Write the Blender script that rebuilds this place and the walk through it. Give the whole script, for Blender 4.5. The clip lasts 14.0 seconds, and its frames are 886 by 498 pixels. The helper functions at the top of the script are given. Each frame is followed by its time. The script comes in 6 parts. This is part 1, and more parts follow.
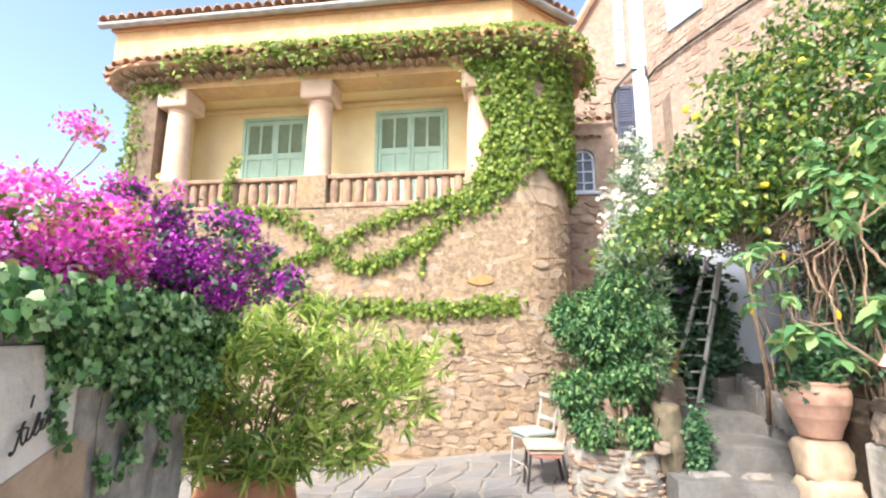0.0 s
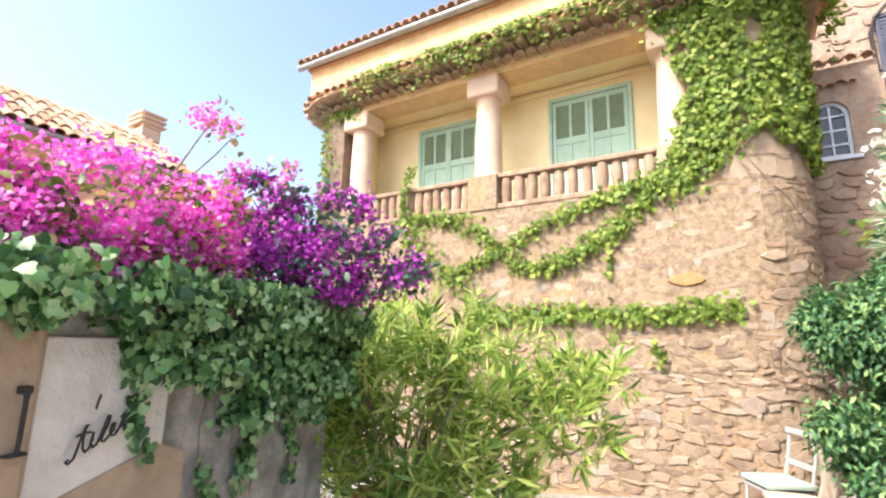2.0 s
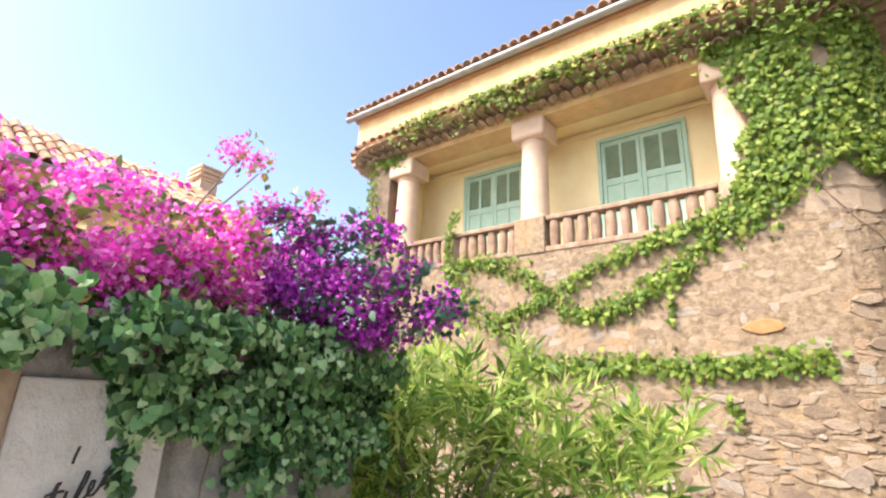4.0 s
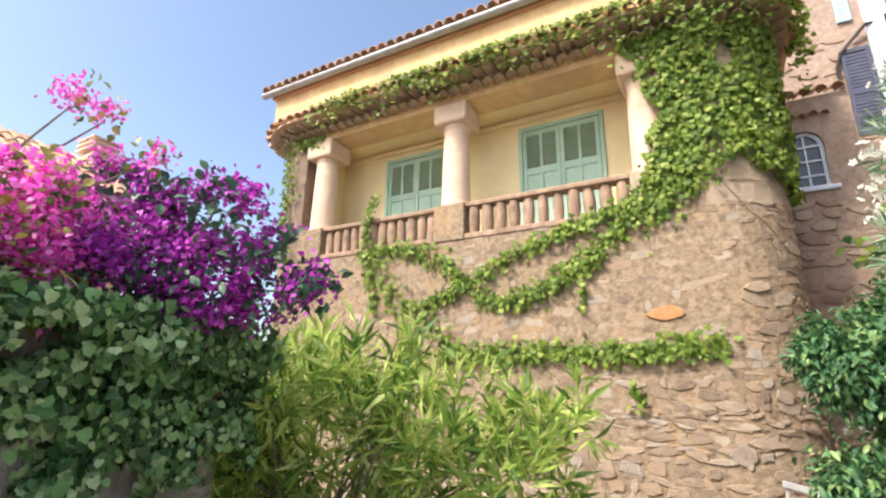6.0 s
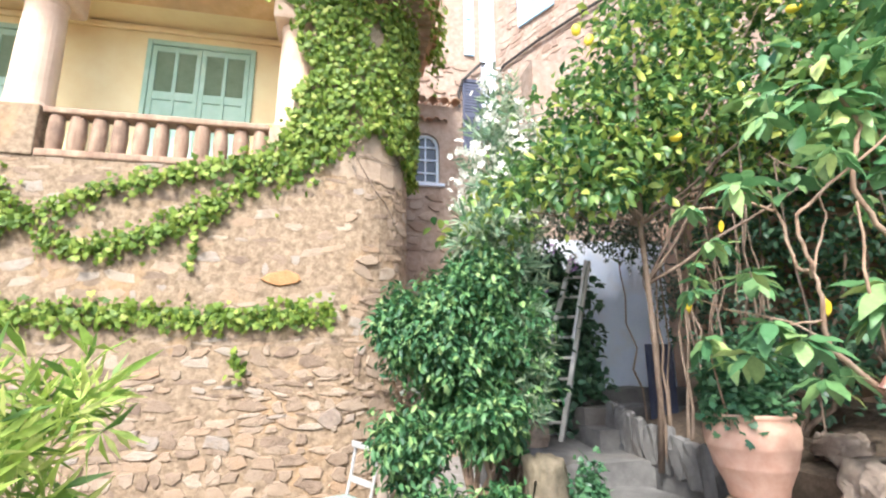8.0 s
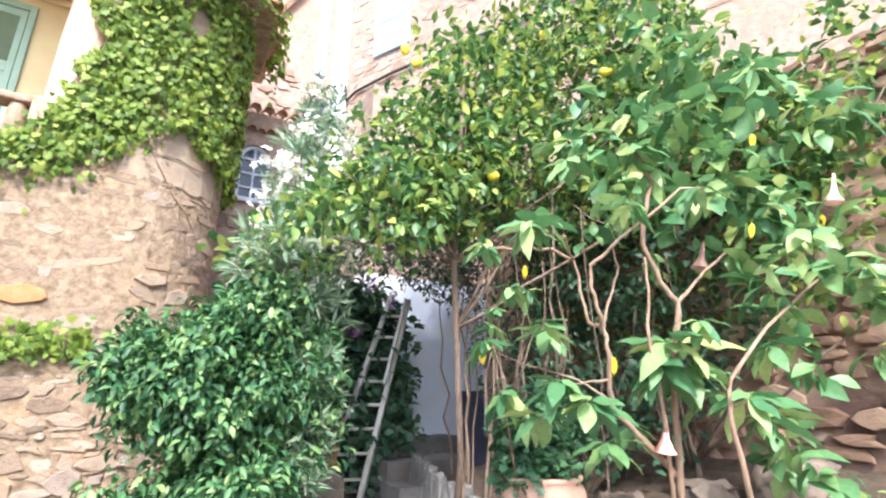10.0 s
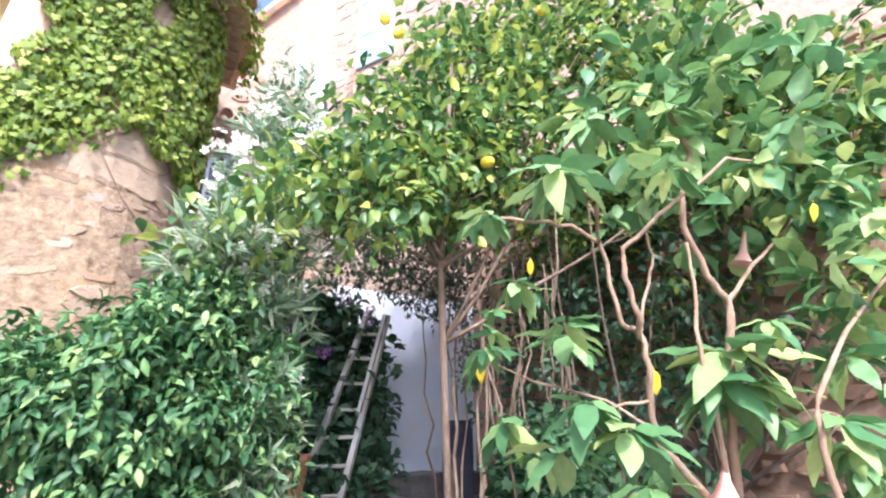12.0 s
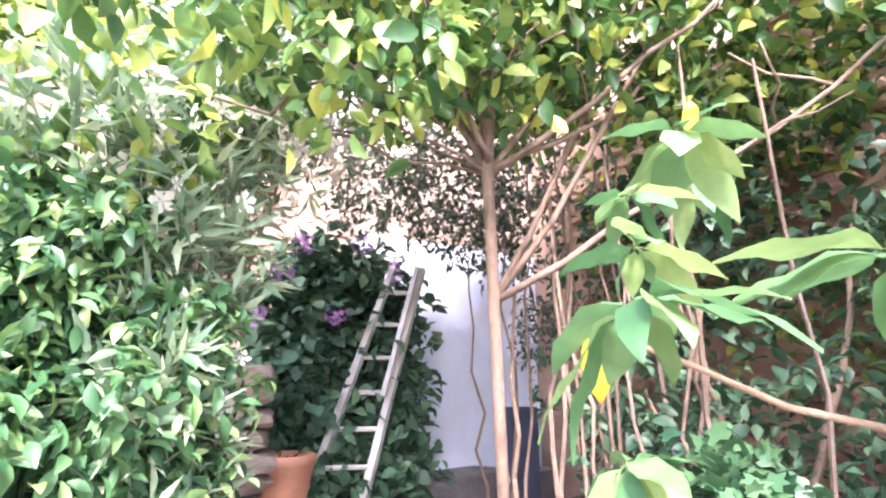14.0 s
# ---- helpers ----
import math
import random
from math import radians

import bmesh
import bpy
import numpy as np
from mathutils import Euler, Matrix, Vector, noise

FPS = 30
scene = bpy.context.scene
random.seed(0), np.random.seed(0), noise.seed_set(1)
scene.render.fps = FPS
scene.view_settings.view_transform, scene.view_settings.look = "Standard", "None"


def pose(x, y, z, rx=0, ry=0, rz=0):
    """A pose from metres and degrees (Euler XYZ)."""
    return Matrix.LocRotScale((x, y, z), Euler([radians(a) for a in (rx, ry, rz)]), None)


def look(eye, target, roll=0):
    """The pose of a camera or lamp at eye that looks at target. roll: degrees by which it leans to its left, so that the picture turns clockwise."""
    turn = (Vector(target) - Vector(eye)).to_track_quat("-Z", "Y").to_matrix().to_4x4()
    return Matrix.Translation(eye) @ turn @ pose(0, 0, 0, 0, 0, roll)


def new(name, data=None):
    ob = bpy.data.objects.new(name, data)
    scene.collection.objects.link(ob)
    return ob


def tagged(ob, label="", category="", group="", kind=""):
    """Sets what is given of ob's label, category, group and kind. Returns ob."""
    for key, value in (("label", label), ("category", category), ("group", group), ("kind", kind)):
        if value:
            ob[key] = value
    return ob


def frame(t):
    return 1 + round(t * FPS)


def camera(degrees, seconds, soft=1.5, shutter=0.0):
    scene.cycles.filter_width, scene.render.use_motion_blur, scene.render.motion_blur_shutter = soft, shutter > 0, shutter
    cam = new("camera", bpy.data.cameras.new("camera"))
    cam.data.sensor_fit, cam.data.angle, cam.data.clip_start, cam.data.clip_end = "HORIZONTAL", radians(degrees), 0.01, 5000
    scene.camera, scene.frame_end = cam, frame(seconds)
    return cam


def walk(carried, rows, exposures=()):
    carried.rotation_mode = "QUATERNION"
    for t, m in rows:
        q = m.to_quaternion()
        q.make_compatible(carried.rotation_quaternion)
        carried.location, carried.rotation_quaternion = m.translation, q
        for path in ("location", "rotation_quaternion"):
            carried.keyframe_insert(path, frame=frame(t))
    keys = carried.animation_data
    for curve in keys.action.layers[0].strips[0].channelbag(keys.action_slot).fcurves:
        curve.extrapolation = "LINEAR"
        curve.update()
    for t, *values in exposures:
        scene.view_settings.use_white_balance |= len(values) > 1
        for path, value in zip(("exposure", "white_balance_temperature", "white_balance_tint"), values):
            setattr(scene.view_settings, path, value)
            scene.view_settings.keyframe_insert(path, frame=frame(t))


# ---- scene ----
cam = camera(84.3, 14.0, soft=2.2)
PATH = [
    (0, (-0.029, 0.035, 1.713), (-0.303, 1.987, 2.053), 0.3),
    (0.5, (0.003, 0.194, 1.669), (-0.414, 2.119, 2.016), 0.5),
    (1, (-0.061, 0.437, 1.614), (-0.675, 2.308, 1.966), 0.7),
    (1.5, (-0.049, 0.652, 1.639), (-0.882, 2.433, 2.001), 1.0),
    (2, (0.002, 0.864, 1.658), (-1.009, 2.546, 2.044), 1.2),
    (2.5, (-0.043, 0.984, 1.667), (-1.167, 2.579, 2.106), 1.5),
    (3, (-0.146, 1.064, 1.669), (-1.31, 2.603, 2.194), 1.7),
    (5.5, (-0.014, 1.317, 1.609), (-1.118, 2.871, 2.216), 1.5),
    (6, (-0.047, 1.485, 1.622), (-0.976, 3.166, 2.181), 1.1),
    (6.5, (0.086, 1.703, 1.615), (-0.578, 3.515, 2.141), 0.6),
    (7, (0.135, 1.837, 1.636), (-0.179, 3.752, 2.123), 0.3),
    (7.5, (0.146, 1.949, 1.645), (0.199, 3.894, 2.105), -0.1),
    (8, (0.17, 2.065, 1.643), (0.561, 3.976, 2.086), -0.4),
    (8.5, (0.308, 2.2, 1.658), (0.961, 4.04, 2.091), -0.6),
    (9, (0.494, 2.294, 1.691), (1.311, 4.064, 2.137), -0.8),
    (11.5, (0.704, 2.613, 1.741), (1.689, 4.194, 2.468), 0.2),
    (12, (0.853, 2.825, 1.725), (1.835, 4.427, 2.41), -0.1),
    (12.5, (1.023, 3.061, 1.724), (1.996, 4.681, 2.379), 0.1),
    (13, (1.149, 3.355, 1.72), (2.06, 5.026, 2.334), 1.1),
    (13.5, (1.302, 3.57, 1.735), (2.161, 5.282, 2.308), 1.1),
    (14, (1.429, 3.737, 1.872), (2.238, 5.48, 2.425), 0.8),
]
walk(cam, [(t, look(eye, target, roll)) for t, eye, target, roll in PATH], [(0.0, 1.58, 6350, 10), (1.0, 1.53, 6400, 11), (2.0, 1.63, 6500, 12), (3.0, 1.68, 6500, 12), (5.5, 1.05, 6500, 10), (6.5, 1.28, 6450, 10), (8.0, 1.6, 5950, 9), (9.0, 1.75, 5850, 10), (11.5, 1.73, 5750, 16), (12.0, 1.8, 5750, 18), (13.0, 2.3, 5850, 24), (14.0, 3.0, 6000, 30)])

# ------------------------------------------------------------------ world, sun
SUN_AZ, SUN_EL = radians(207), radians(46)      # compass angle from +y towards +x
world = bpy.data.worlds.new("sky")
scene.world = world
world.use_nodes = True
wn = world.node_tree.nodes
sky = wn.new("ShaderNodeTexSky")
sky.sky_type = "NISHITA"
sky.sun_disc = False
sky.sun_elevation, sky.sun_rotation = SUN_EL, SUN_AZ
sky.dust_density, sky.air_density = 3.0, 1.0
wn["Background"].inputs["Strength"].default_value = 0.15
world.node_tree.links.new(sky.outputs[0], wn["Background"].inputs["Color"])
sun = new("sun", bpy.data.lights.new("sun", "SUN"))
sun.data.energy, sun.data.angle, sun.data.color = 2.5, radians(9), (1.0, 0.93, 0.83)
sun_dir = Vector((math.sin(SUN_AZ) * math.cos(SUN_EL), math.cos(SUN_AZ) * math.cos(SUN_EL), math.sin(SUN_EL)))
sun.matrix_world = look(sun_dir * 60, (0, 0, 0))


# ------------------------------------------------------------------ materials
def ramp(nt, socket, stops):
    r = nt.nodes.new("ShaderNodeValToRGB")
    e = r.color_ramp.elements
    while len(e) < len(stops):
        e.new(0.5)
    for el, (p, c) in zip(e, stops):
        el.position, el.color = p, (*c, 1)
    nt.links.new(socket, r.inputs[0])
    return r.outputs[0]


def noise_node(nt, scale, detail=4, rough=0.6, stretch=(1, 1, 1)):
    tc = nt.nodes.new("ShaderNodeNewGeometry")
    mp = nt.nodes.new("ShaderNodeMapping")
    mp.inputs["Scale"].default_value = stretch
    n = nt.nodes.new("ShaderNodeTexNoise")
    n.inputs["Scale"].default_value, n.inputs["Detail"].default_value, n.inputs["Roughness"].default_value = scale, detail, rough
    nt.links.new(tc.outputs["Position"], mp.inputs[0])
    nt.links.new(mp.outputs[0], n.inputs["Vector"])
    return n.outputs["Fac"]


def mix(nt, fac, a, b, mode="MIX"):
    m = nt.nodes.new("ShaderNodeMix")
    m.data_type, m.blend_type = "RGBA", mode
    for sock, v in ((m.inputs["Factor"], fac), (m.inputs[6], a), (m.inputs[7], b)):
        if isinstance(v, bpy.types.NodeSocket):
            nt.links.new(v, sock)
        else:
            sock.default_value = v if isinstance(v, float) else (*v, 1)
    return m.outputs[2]


def surface(name, dark, light, scale=6.0, rough=0.85, stain=None, stain_scale=1.3, bump=0.3, bump_scale=40.0, stretch=(1, 1, 1), piece=None, metal=0.0, stain_lo=0.5):
    """A weathered surface: two tones by a noise, a stain at a larger scale, relief, and a tone of its own for each piece."""
    mat = bpy.data.materials.new(name)
    mat.use_nodes = True
    nt = mat.node_tree
    bsdf = nt.nodes["Principled BSDF"]
    col = ramp(nt, noise_node(nt, scale, 6, 0.65, stretch), [(0.3, dark), (0.7, light)])
    if piece:
        info = nt.nodes.new("ShaderNodeObjectInfo")
        geo = nt.nodes.new("ShaderNodeNewGeometry")
        add = nt.nodes.new("ShaderNodeMath")
        add.operation = "ADD"
        nt.links.new(info.outputs["Random"], add.inputs[0])
        nt.links.new(geo.outputs["Random Per Island"], add.inputs[1])
        fr = nt.nodes.new("ShaderNodeMath")
        fr.operation = "FRACT"
        nt.links.new(add.outputs[0], fr.inputs[0])
        col = mix(nt, 0.75, col, ramp(nt, fr.outputs[0], piece))
    if stain:
        f = ramp(nt, noise_node(nt, stain_scale, 5, 0.6), [(stain_lo, (0, 0, 0)), (stain_lo + 0.22, (1, 1, 1))])
        col = mix(nt, f, col, stain)
    nt.links.new(col, bsdf.inputs["Base Color"])
    bsdf.inputs["Roughness"].default_value, bsdf.inputs["Metallic"].default_value = rough, metal
    if bump:
        b = nt.nodes.new("ShaderNodeBump")
        b.inputs["Strength"].default_value, b.inputs["Distance"].default_value = bump, 0.02
        nt.links.new(noise_node(nt, bump_scale, 5, 0.7, stretch), b.inputs["Height"])
        nt.links.new(b.outputs[0], bsdf.inputs["Normal"])
    return mat


def leafy(name, stops, rough=0.5, through_light=0.35, single=False):
    """Leaves and petals: a tone for each leaf, a slow drift over the plant, light passing through."""
    mat = bpy.data.materials.new(name)
    mat.use_nodes = True
    nt = mat.node_tree
    bsdf = nt.nodes["Principled BSDF"]
    geo = nt.nodes.new("ShaderNodeNewGeometry")
    tone = geo.outputs["Random Per Island"]
    if single:
        tone = nt.nodes.new("ShaderNodeObjectInfo").outputs["Random"]
    col = ramp(nt, tone, stops)
    col = mix(nt, 0.12, col, ramp(nt, noise_node(nt, 45, 2), [(0.3, (0.0, 0.0, 0.0)), (0.7, (1, 1, 1))]), "OVERLAY")
    nt.links.new(col, bsdf.inputs["Base Color"])
    bsdf.inputs["Roughness"].default_value = rough
    tr = nt.nodes.new("ShaderNodeBsdfTranslucent")
    nt.links.new(col, tr.inputs["Color"])
    ms = nt.nodes.new("ShaderNodeMixShader")
    ms.inputs[0].default_value = through_light * 0.75
    nt.links.new(bsdf.outputs[0], ms.inputs[1])
    nt.links.new(tr.outputs[0], ms.inputs[2])
    nt.links.new(ms.outputs[0], nt.nodes["Material Output"].inputs["Surface"])
    return mat


M_MORTAR = surface("lime_mortar", (0.145, 0.098, 0.06), (0.41, 0.31, 0.208), 13, 0.95, (0.42, 0.27, 0.14), 1.5, 1.0, 20, stain_lo=0.54)
M_STONE = surface("rubble_stone", (0.17, 0.115, 0.075), (0.46, 0.37, 0.28), 14, 0.9, (0.32, 0.235, 0.165), 5, 0.9, 40,
                  piece=[(0, (0.15, 0.10, 0.07)), (0.25, (0.26, 0.185, 0.125)), (0.5, (0.40, 0.31, 0.225)), (0.75, (0.37, 0.24, 0.14)), (0.88, (0.47, 0.385, 0.29)), (1, (0.34, 0.295, 0.25))])
M_OCHRE = surface("ochre_render", (0.62, 0.40, 0.18), (0.78, 0.56, 0.30), 5, 0.9, (0.55, 0.36, 0.20), 1.2, 0.25, 60)
M_CREAM = surface("cream_plaster", (0.84, 0.68, 0.37), (0.90, 0.78, 0.47), 3, 0.85, (0.80, 0.62, 0.36), 0.9, 0.12, 70)
M_COLUMN = surface("pale_pink_plaster", (0.62, 0.44, 0.32), (0.74, 0.57, 0.43), 4, 0.85, (0.66, 0.48, 0.36), 1.5, 0.2, 60)
M_LOG = surface("brown_cement", (0.24, 0.15, 0.10), (0.46, 0.32, 0.22), 10, 0.85, (0.20, 0.13, 0.09), 4, 0.5, 50, (1, 1, 0.3))
M_SLAT = surface("olive_green_paint", (0.22, 0.31, 0.20), (0.31, 0.40, 0.28), 5, 0.6, None, 2, 0.1, 80)
M_GREEN = surface("sage_green_paint", (0.31, 0.48, 0.36), (0.40, 0.56, 0.44), 5, 0.55, (0.44, 0.58, 0.46), 2, 0.1, 80)
M_TILE = surface("clay_tile", (0.34, 0.17, 0.10), (0.60, 0.36, 0.22), 12, 0.9, (0.30, 0.24, 0.18), 3, 0.4, 50,
                 piece=[(0, (0.36, 0.18, 0.10)), (0.5, (0.58, 0.33, 0.20)), (1, (0.66, 0.46, 0.31))])
M_ZINC = surface("zinc", (0.26, 0.27, 0.28), (0.40, 0.40, 0.41), 4, 0.5, None, 1, 0.1, 60, metal=0.3)
M_PAVING = surface("paving_stone", (0.14, 0.138, 0.135), (0.25, 0.245, 0.235), 7, 0.85, (0.26, 0.22, 0.19), 2, 0.4, 40,
                   piece=[(0, (0.14, 0.135, 0.13)), (0.5, (0.23, 0.22, 0.205)), (1, (0.20, 0.20, 0.205))])
M_JOINT = surface("pale_joint", (0.19, 0.175, 0.16), (0.31, 0.29, 0.265), 8, 0.95, (0.36, 0.30, 0.24), 1.2, 0.5, 40)
M_CEMENT = surface("grey_cement", (0.095, 0.092, 0.09), (0.20, 0.195, 0.185), 6, 0.9, (0.16, 0.14, 0.12), 1.6, 0.4, 40)
M_GREYWALL = surface("grey_white_render", (0.25, 0.24, 0.22), (0.60, 0.57, 0.52), 5, 0.95, (0.17, 0.165, 0.14), 2.6, 0.9, 24, stain_lo=0.48)
M_PALEWALL = surface("whitewashed_render", (0.70, 0.66, 0.60), (0.88, 0.85, 0.80), 6, 0.92, (0.56, 0.50, 0.42), 2.4, 0.8, 26, stain_lo=0.56)
# white paint with the blue of skylit shade put into its colour
M_SHADE_WHITE = surface("shade_blue_white_paint", (0.64, 0.72, 0.86), (0.74, 0.81, 0.92), 3, 0.7, (0.62, 0.62, 0.64), 1.5, 0.15, 50)
M_TERRA = surface("terracotta", (0.46, 0.20, 0.11), (0.60, 0.30, 0.18), 8, 0.8, (0.52, 0.30, 0.20), 3, 0.2, 60)
M_TERRAPALE = surface("pale_terracotta", (0.48, 0.27, 0.19), (0.62, 0.40, 0.30), 8, 0.8, (0.58, 0.42, 0.34), 3, 0.2, 60)
M_BOULDER = surface("boulder", (0.19, 0.145, 0.115), (0.40, 0.315, 0.25), 9, 0.92, (0.20, 0.17, 0.13), 3, 0.8, 30)
M_MOSSY = surface("mossy_stone", (0.10, 0.085, 0.055), (0.27, 0.22, 0.15), 7, 0.95, (0.09, 0.10, 0.05), 4, 0.9, 30)
M_BUFF = surface("buff_stone", (0.38, 0.275, 0.185), (0.54, 0.42, 0.30), 8, 0.9, (0.48, 0.38, 0.28), 3, 0.5, 40)
M_BARK = surface("bark", (0.13, 0.09, 0.065), (0.30, 0.22, 0.16), 18, 0.9, (0.28, 0.22, 0.18), 5, 0.6, 60, (1, 1, 0.35))
M_PALEBARK = surface("pale_bark", (0.20, 0.125, 0.08), (0.40, 0.275, 0.185), 14, 0.85, (0.40, 0.32, 0.24), 5, 0.5, 60, (1, 1, 0.35))
M_IRON = surface("black_iron", (0.015, 0.014, 0.014), (0.04, 0.035, 0.03), 20, 0.6, None, 1, 0.2, 60)
M_DARKBLUE = surface("dark_blue_paint", (0.04, 0.05, 0.09), (0.07, 0.08, 0.13), 6, 0.6, None, 1, 0.1, 60)
M_BLUE = surface("pale_blue_paint", (0.34, 0.52, 0.70), (0.42, 0.60, 0.76), 5, 0.6, None, 1, 0.1, 60)
M_LADDER = surface("grey_aluminium", (0.48, 0.47, 0.45), (0.64, 0.63, 0.60), 12, 0.5, (0.40, 0.38, 0.35), 6, 0.2, 60, metal=0.3)
M_BACKSTONE = surface("rose_stone_wall", (0.26, 0.19, 0.145), (0.46, 0.355, 0.285), 11, 0.95, (0.38, 0.25, 0.18), 1.8, 0.8, 22)
M_REDWALL = surface("red_brown_wall", (0.34, 0.22, 0.15), (0.54, 0.38, 0.27), 4, 0.95, (0.16, 0.10, 0.08), 1.0, 0.7, 25)
M_CHAIRWHITE = surface("worn_white_paint", (0.32, 0.315, 0.31), (0.47, 0.465, 0.455), 14, 0.7, (0.30, 0.27, 0.24), 6, 0.2, 60)
M_WOOD = surface("grey_wood", (0.30, 0.24, 0.19), (0.50, 0.42, 0.34), 12, 0.8, (0.22, 0.17, 0.13), 4, 0.3, 60, (1, 1, 0.2))
M_CUSHG = surface("mint_cloth", (0.28, 0.36, 0.31), (0.38, 0.46, 0.41), 30, 0.95, None, 1, 0.3, 200)
M_CUSHC = surface("cream_cloth", (0.46, 0.38, 0.27), (0.58, 0.50, 0.38), 30, 0.95, None, 1, 0.3, 200)
M_RED = surface("worn_red_cloth", (0.32, 0.12, 0.10), (0.44, 0.20, 0.16), 20, 0.95, None, 1, 0.2, 90)
M_SOIL = surface("soil", (0.06, 0.045, 0.03), (0.14, 0.10, 0.07), 25, 1.0, None, 1, 0.8, 50)

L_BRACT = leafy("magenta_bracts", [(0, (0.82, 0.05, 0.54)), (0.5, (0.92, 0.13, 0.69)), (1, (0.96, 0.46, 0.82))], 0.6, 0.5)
# the magenta bracts where they lie in shade: the shade is in this purple
L_BRACT_SHADED = leafy("shaded_bracts", [(0, (0.24, 0.012, 0.24)), (0.5, (0.50, 0.03, 0.49)), (1, (0.74, 0.13, 0.72))], 0.6, 0.4)
L_BOUG = leafy("bougainvillea_leaves", [(0, (0.06, 0.11, 0.03)), (0.5, (0.20, 0.26, 0.06)), (1, (0.66, 0.56, 0.16))], 0.5, 0.4)
L_IVY = leafy("ivy_leaves", [(0, (0.015, 0.06, 0.015)), (0.35, (0.07, 0.19, 0.055)), (0.7, (0.22, 0.42, 0.15)), (1, (0.42, 0.57, 0.30))], 0.42, 0.2)
L_OLEANDER = leafy("oleander_leaves", [(0, (0.08, 0.17, 0.03)), (0.35, (0.25, 0.39, 0.07)), (0.7, (0.48, 0.60, 0.13)), (1, (0.74, 0.77, 0.28))], 0.5, 0.55)
L_CREEPER = leafy("creeper_leaves", [(0, (0.065, 0.13, 0.016)), (0.5, (0.17, 0.27, 0.032)), (0.85, (0.27, 0.36, 0.055)), (1, (0.40, 0.45, 0.10))], 0.6, 0.45)
L_BUSH = leafy("jasmine_leaves", [(0, (0.02, 0.08, 0.03)), (0.5, (0.075, 0.19, 0.07)), (0.85, (0.16, 0.30, 0.10)), (1, (0.32, 0.44, 0.16))], 0.5, 0.35)
L_WOLE = leafy("grey_oleander_leaves", [(0, (0.10, 0.19, 0.11)), (0.6, (0.26, 0.37, 0.23)), (1, (0.50, 0.58, 0.37))], 0.4, 0.4)
L_LEMON = leafy("lemon_leaves", [(0, (0.035, 0.10, 0.035)), (0.45, (0.115, 0.23, 0.065)), (0.8, (0.28, 0.40, 0.10)), (1, (0.54, 0.58, 0.12))], 0.4, 0.5)
L_DARK = leafy("dark_small_leaves", [(0, (0.04, 0.07, 0.045)), (0.7, (0.10, 0.145, 0.09)), (1, (0.24, 0.27, 0.19))], 0.4, 0.15)
TRUMPET_TONES = [(0, (0.075, 0.20, 0.08)), (0.55, (0.165, 0.32, 0.12)), (0.88, (0.32, 0.46, 0.17)), (1, (0.50, 0.58, 0.20))]
L_TRUMPET = leafy("broad_leaves", TRUMPET_TONES, 0.48, 0.4)
L_BROAD = leafy("single_broad_leaves", TRUMPET_TONES, 0.48, 0.4, True)
L_YELLOW = leafy("yellow_leaves", [(0, (0.75, 0.50, 0.02)), (1, (0.85, 0.68, 0.05))], 0.45, 0.35)
L_HYDR = leafy("hydrangea_leaves", [(0, (0.03, 0.08, 0.045)), (0.7, (0.07, 0.155, 0.085)), (1, (0.15, 0.26, 0.14))], 0.45, 0.2)
L_WHITEFL = leafy("white_petals", [(0, (0.80, 0.78, 0.68)), (1, (0.88, 0.87, 0.80))], 0.6, 0.35)
L_PINK = leafy("pink_petals", [(0, (0.84, 0.50, 0.46)), (1, (0.88, 0.66, 0.60))], 0.6, 0.35)
L_MAUVE = leafy("mauve_petals", [(0, (0.30, 0.16, 0.38)), (1, (0.46, 0.24, 0.50))], 0.6, 0.3)
L_FRUIT = leafy("lemon_skin", [(0, (0.80, 0.52, 0.02)), (1, (0.88, 0.66, 0.05))], 0.45, 0.0)
L_POTPLANT = leafy("pot_plant_leaves", [(0, (0.03, 0.10, 0.05)), (1, (0.10, 0.21, 0.09))], 0.4, 0.25)


# ------------------------------------------------------------------ building blocks
def mesh_part(name, me, mat, parent=None, label=""):
    ob = new(name, me)
    if not me.materials:
        me.materials.append(mat)
    if parent is not None:
        ob.parent = parent
    if label:
        ob["label"] = label
    return ob


def part(name, bm, mat, parent=None, label="", smooth=False):
    bmesh.ops.recalc_face_normals(bm, faces=bm.faces)
    me = bpy.data.meshes.new(name)
    bm.to_mesh(me)
    bm.free()
    if smooth:
        me.polygons.foreach_set("use_smooth", [True] * len(me.polygons))
    return mesh_part(name, me, mat, parent, label)


def thing(name, at, label, category, group="", kind=""):
    ob = new(name)
    ob.location = at
    return tagged(ob, label, category, group, kind)


def box(bm, lo, hi, bevel=0.0, m=None):
    r = bmesh.ops.create_cube(bm, size=1)
    vs = r["verts"]
    c = [(a + b) / 2 for a, b in zip(lo, hi)]
    d = [abs(b - a) for a, b in zip(lo, hi)]
    for v in vs:
        v.co = Vector((v.co.x * d[0] + c[0], v.co.y * d[1] + c[1], v.co.z * d[2] + c[2]))
    if bevel:
        es = list({e for v in vs for e in v.link_edges})
        g = bmesh.ops.bevel(bm, geom=es, offset=bevel, segments=2, affect="EDGES", profile=0.5)
        vs = list({v for f in g["faces"] for v in f.verts} | {v for v in vs if v.is_valid})
    if m is not None:
        for v in vs:
            v.co = m @ v.co
    return vs


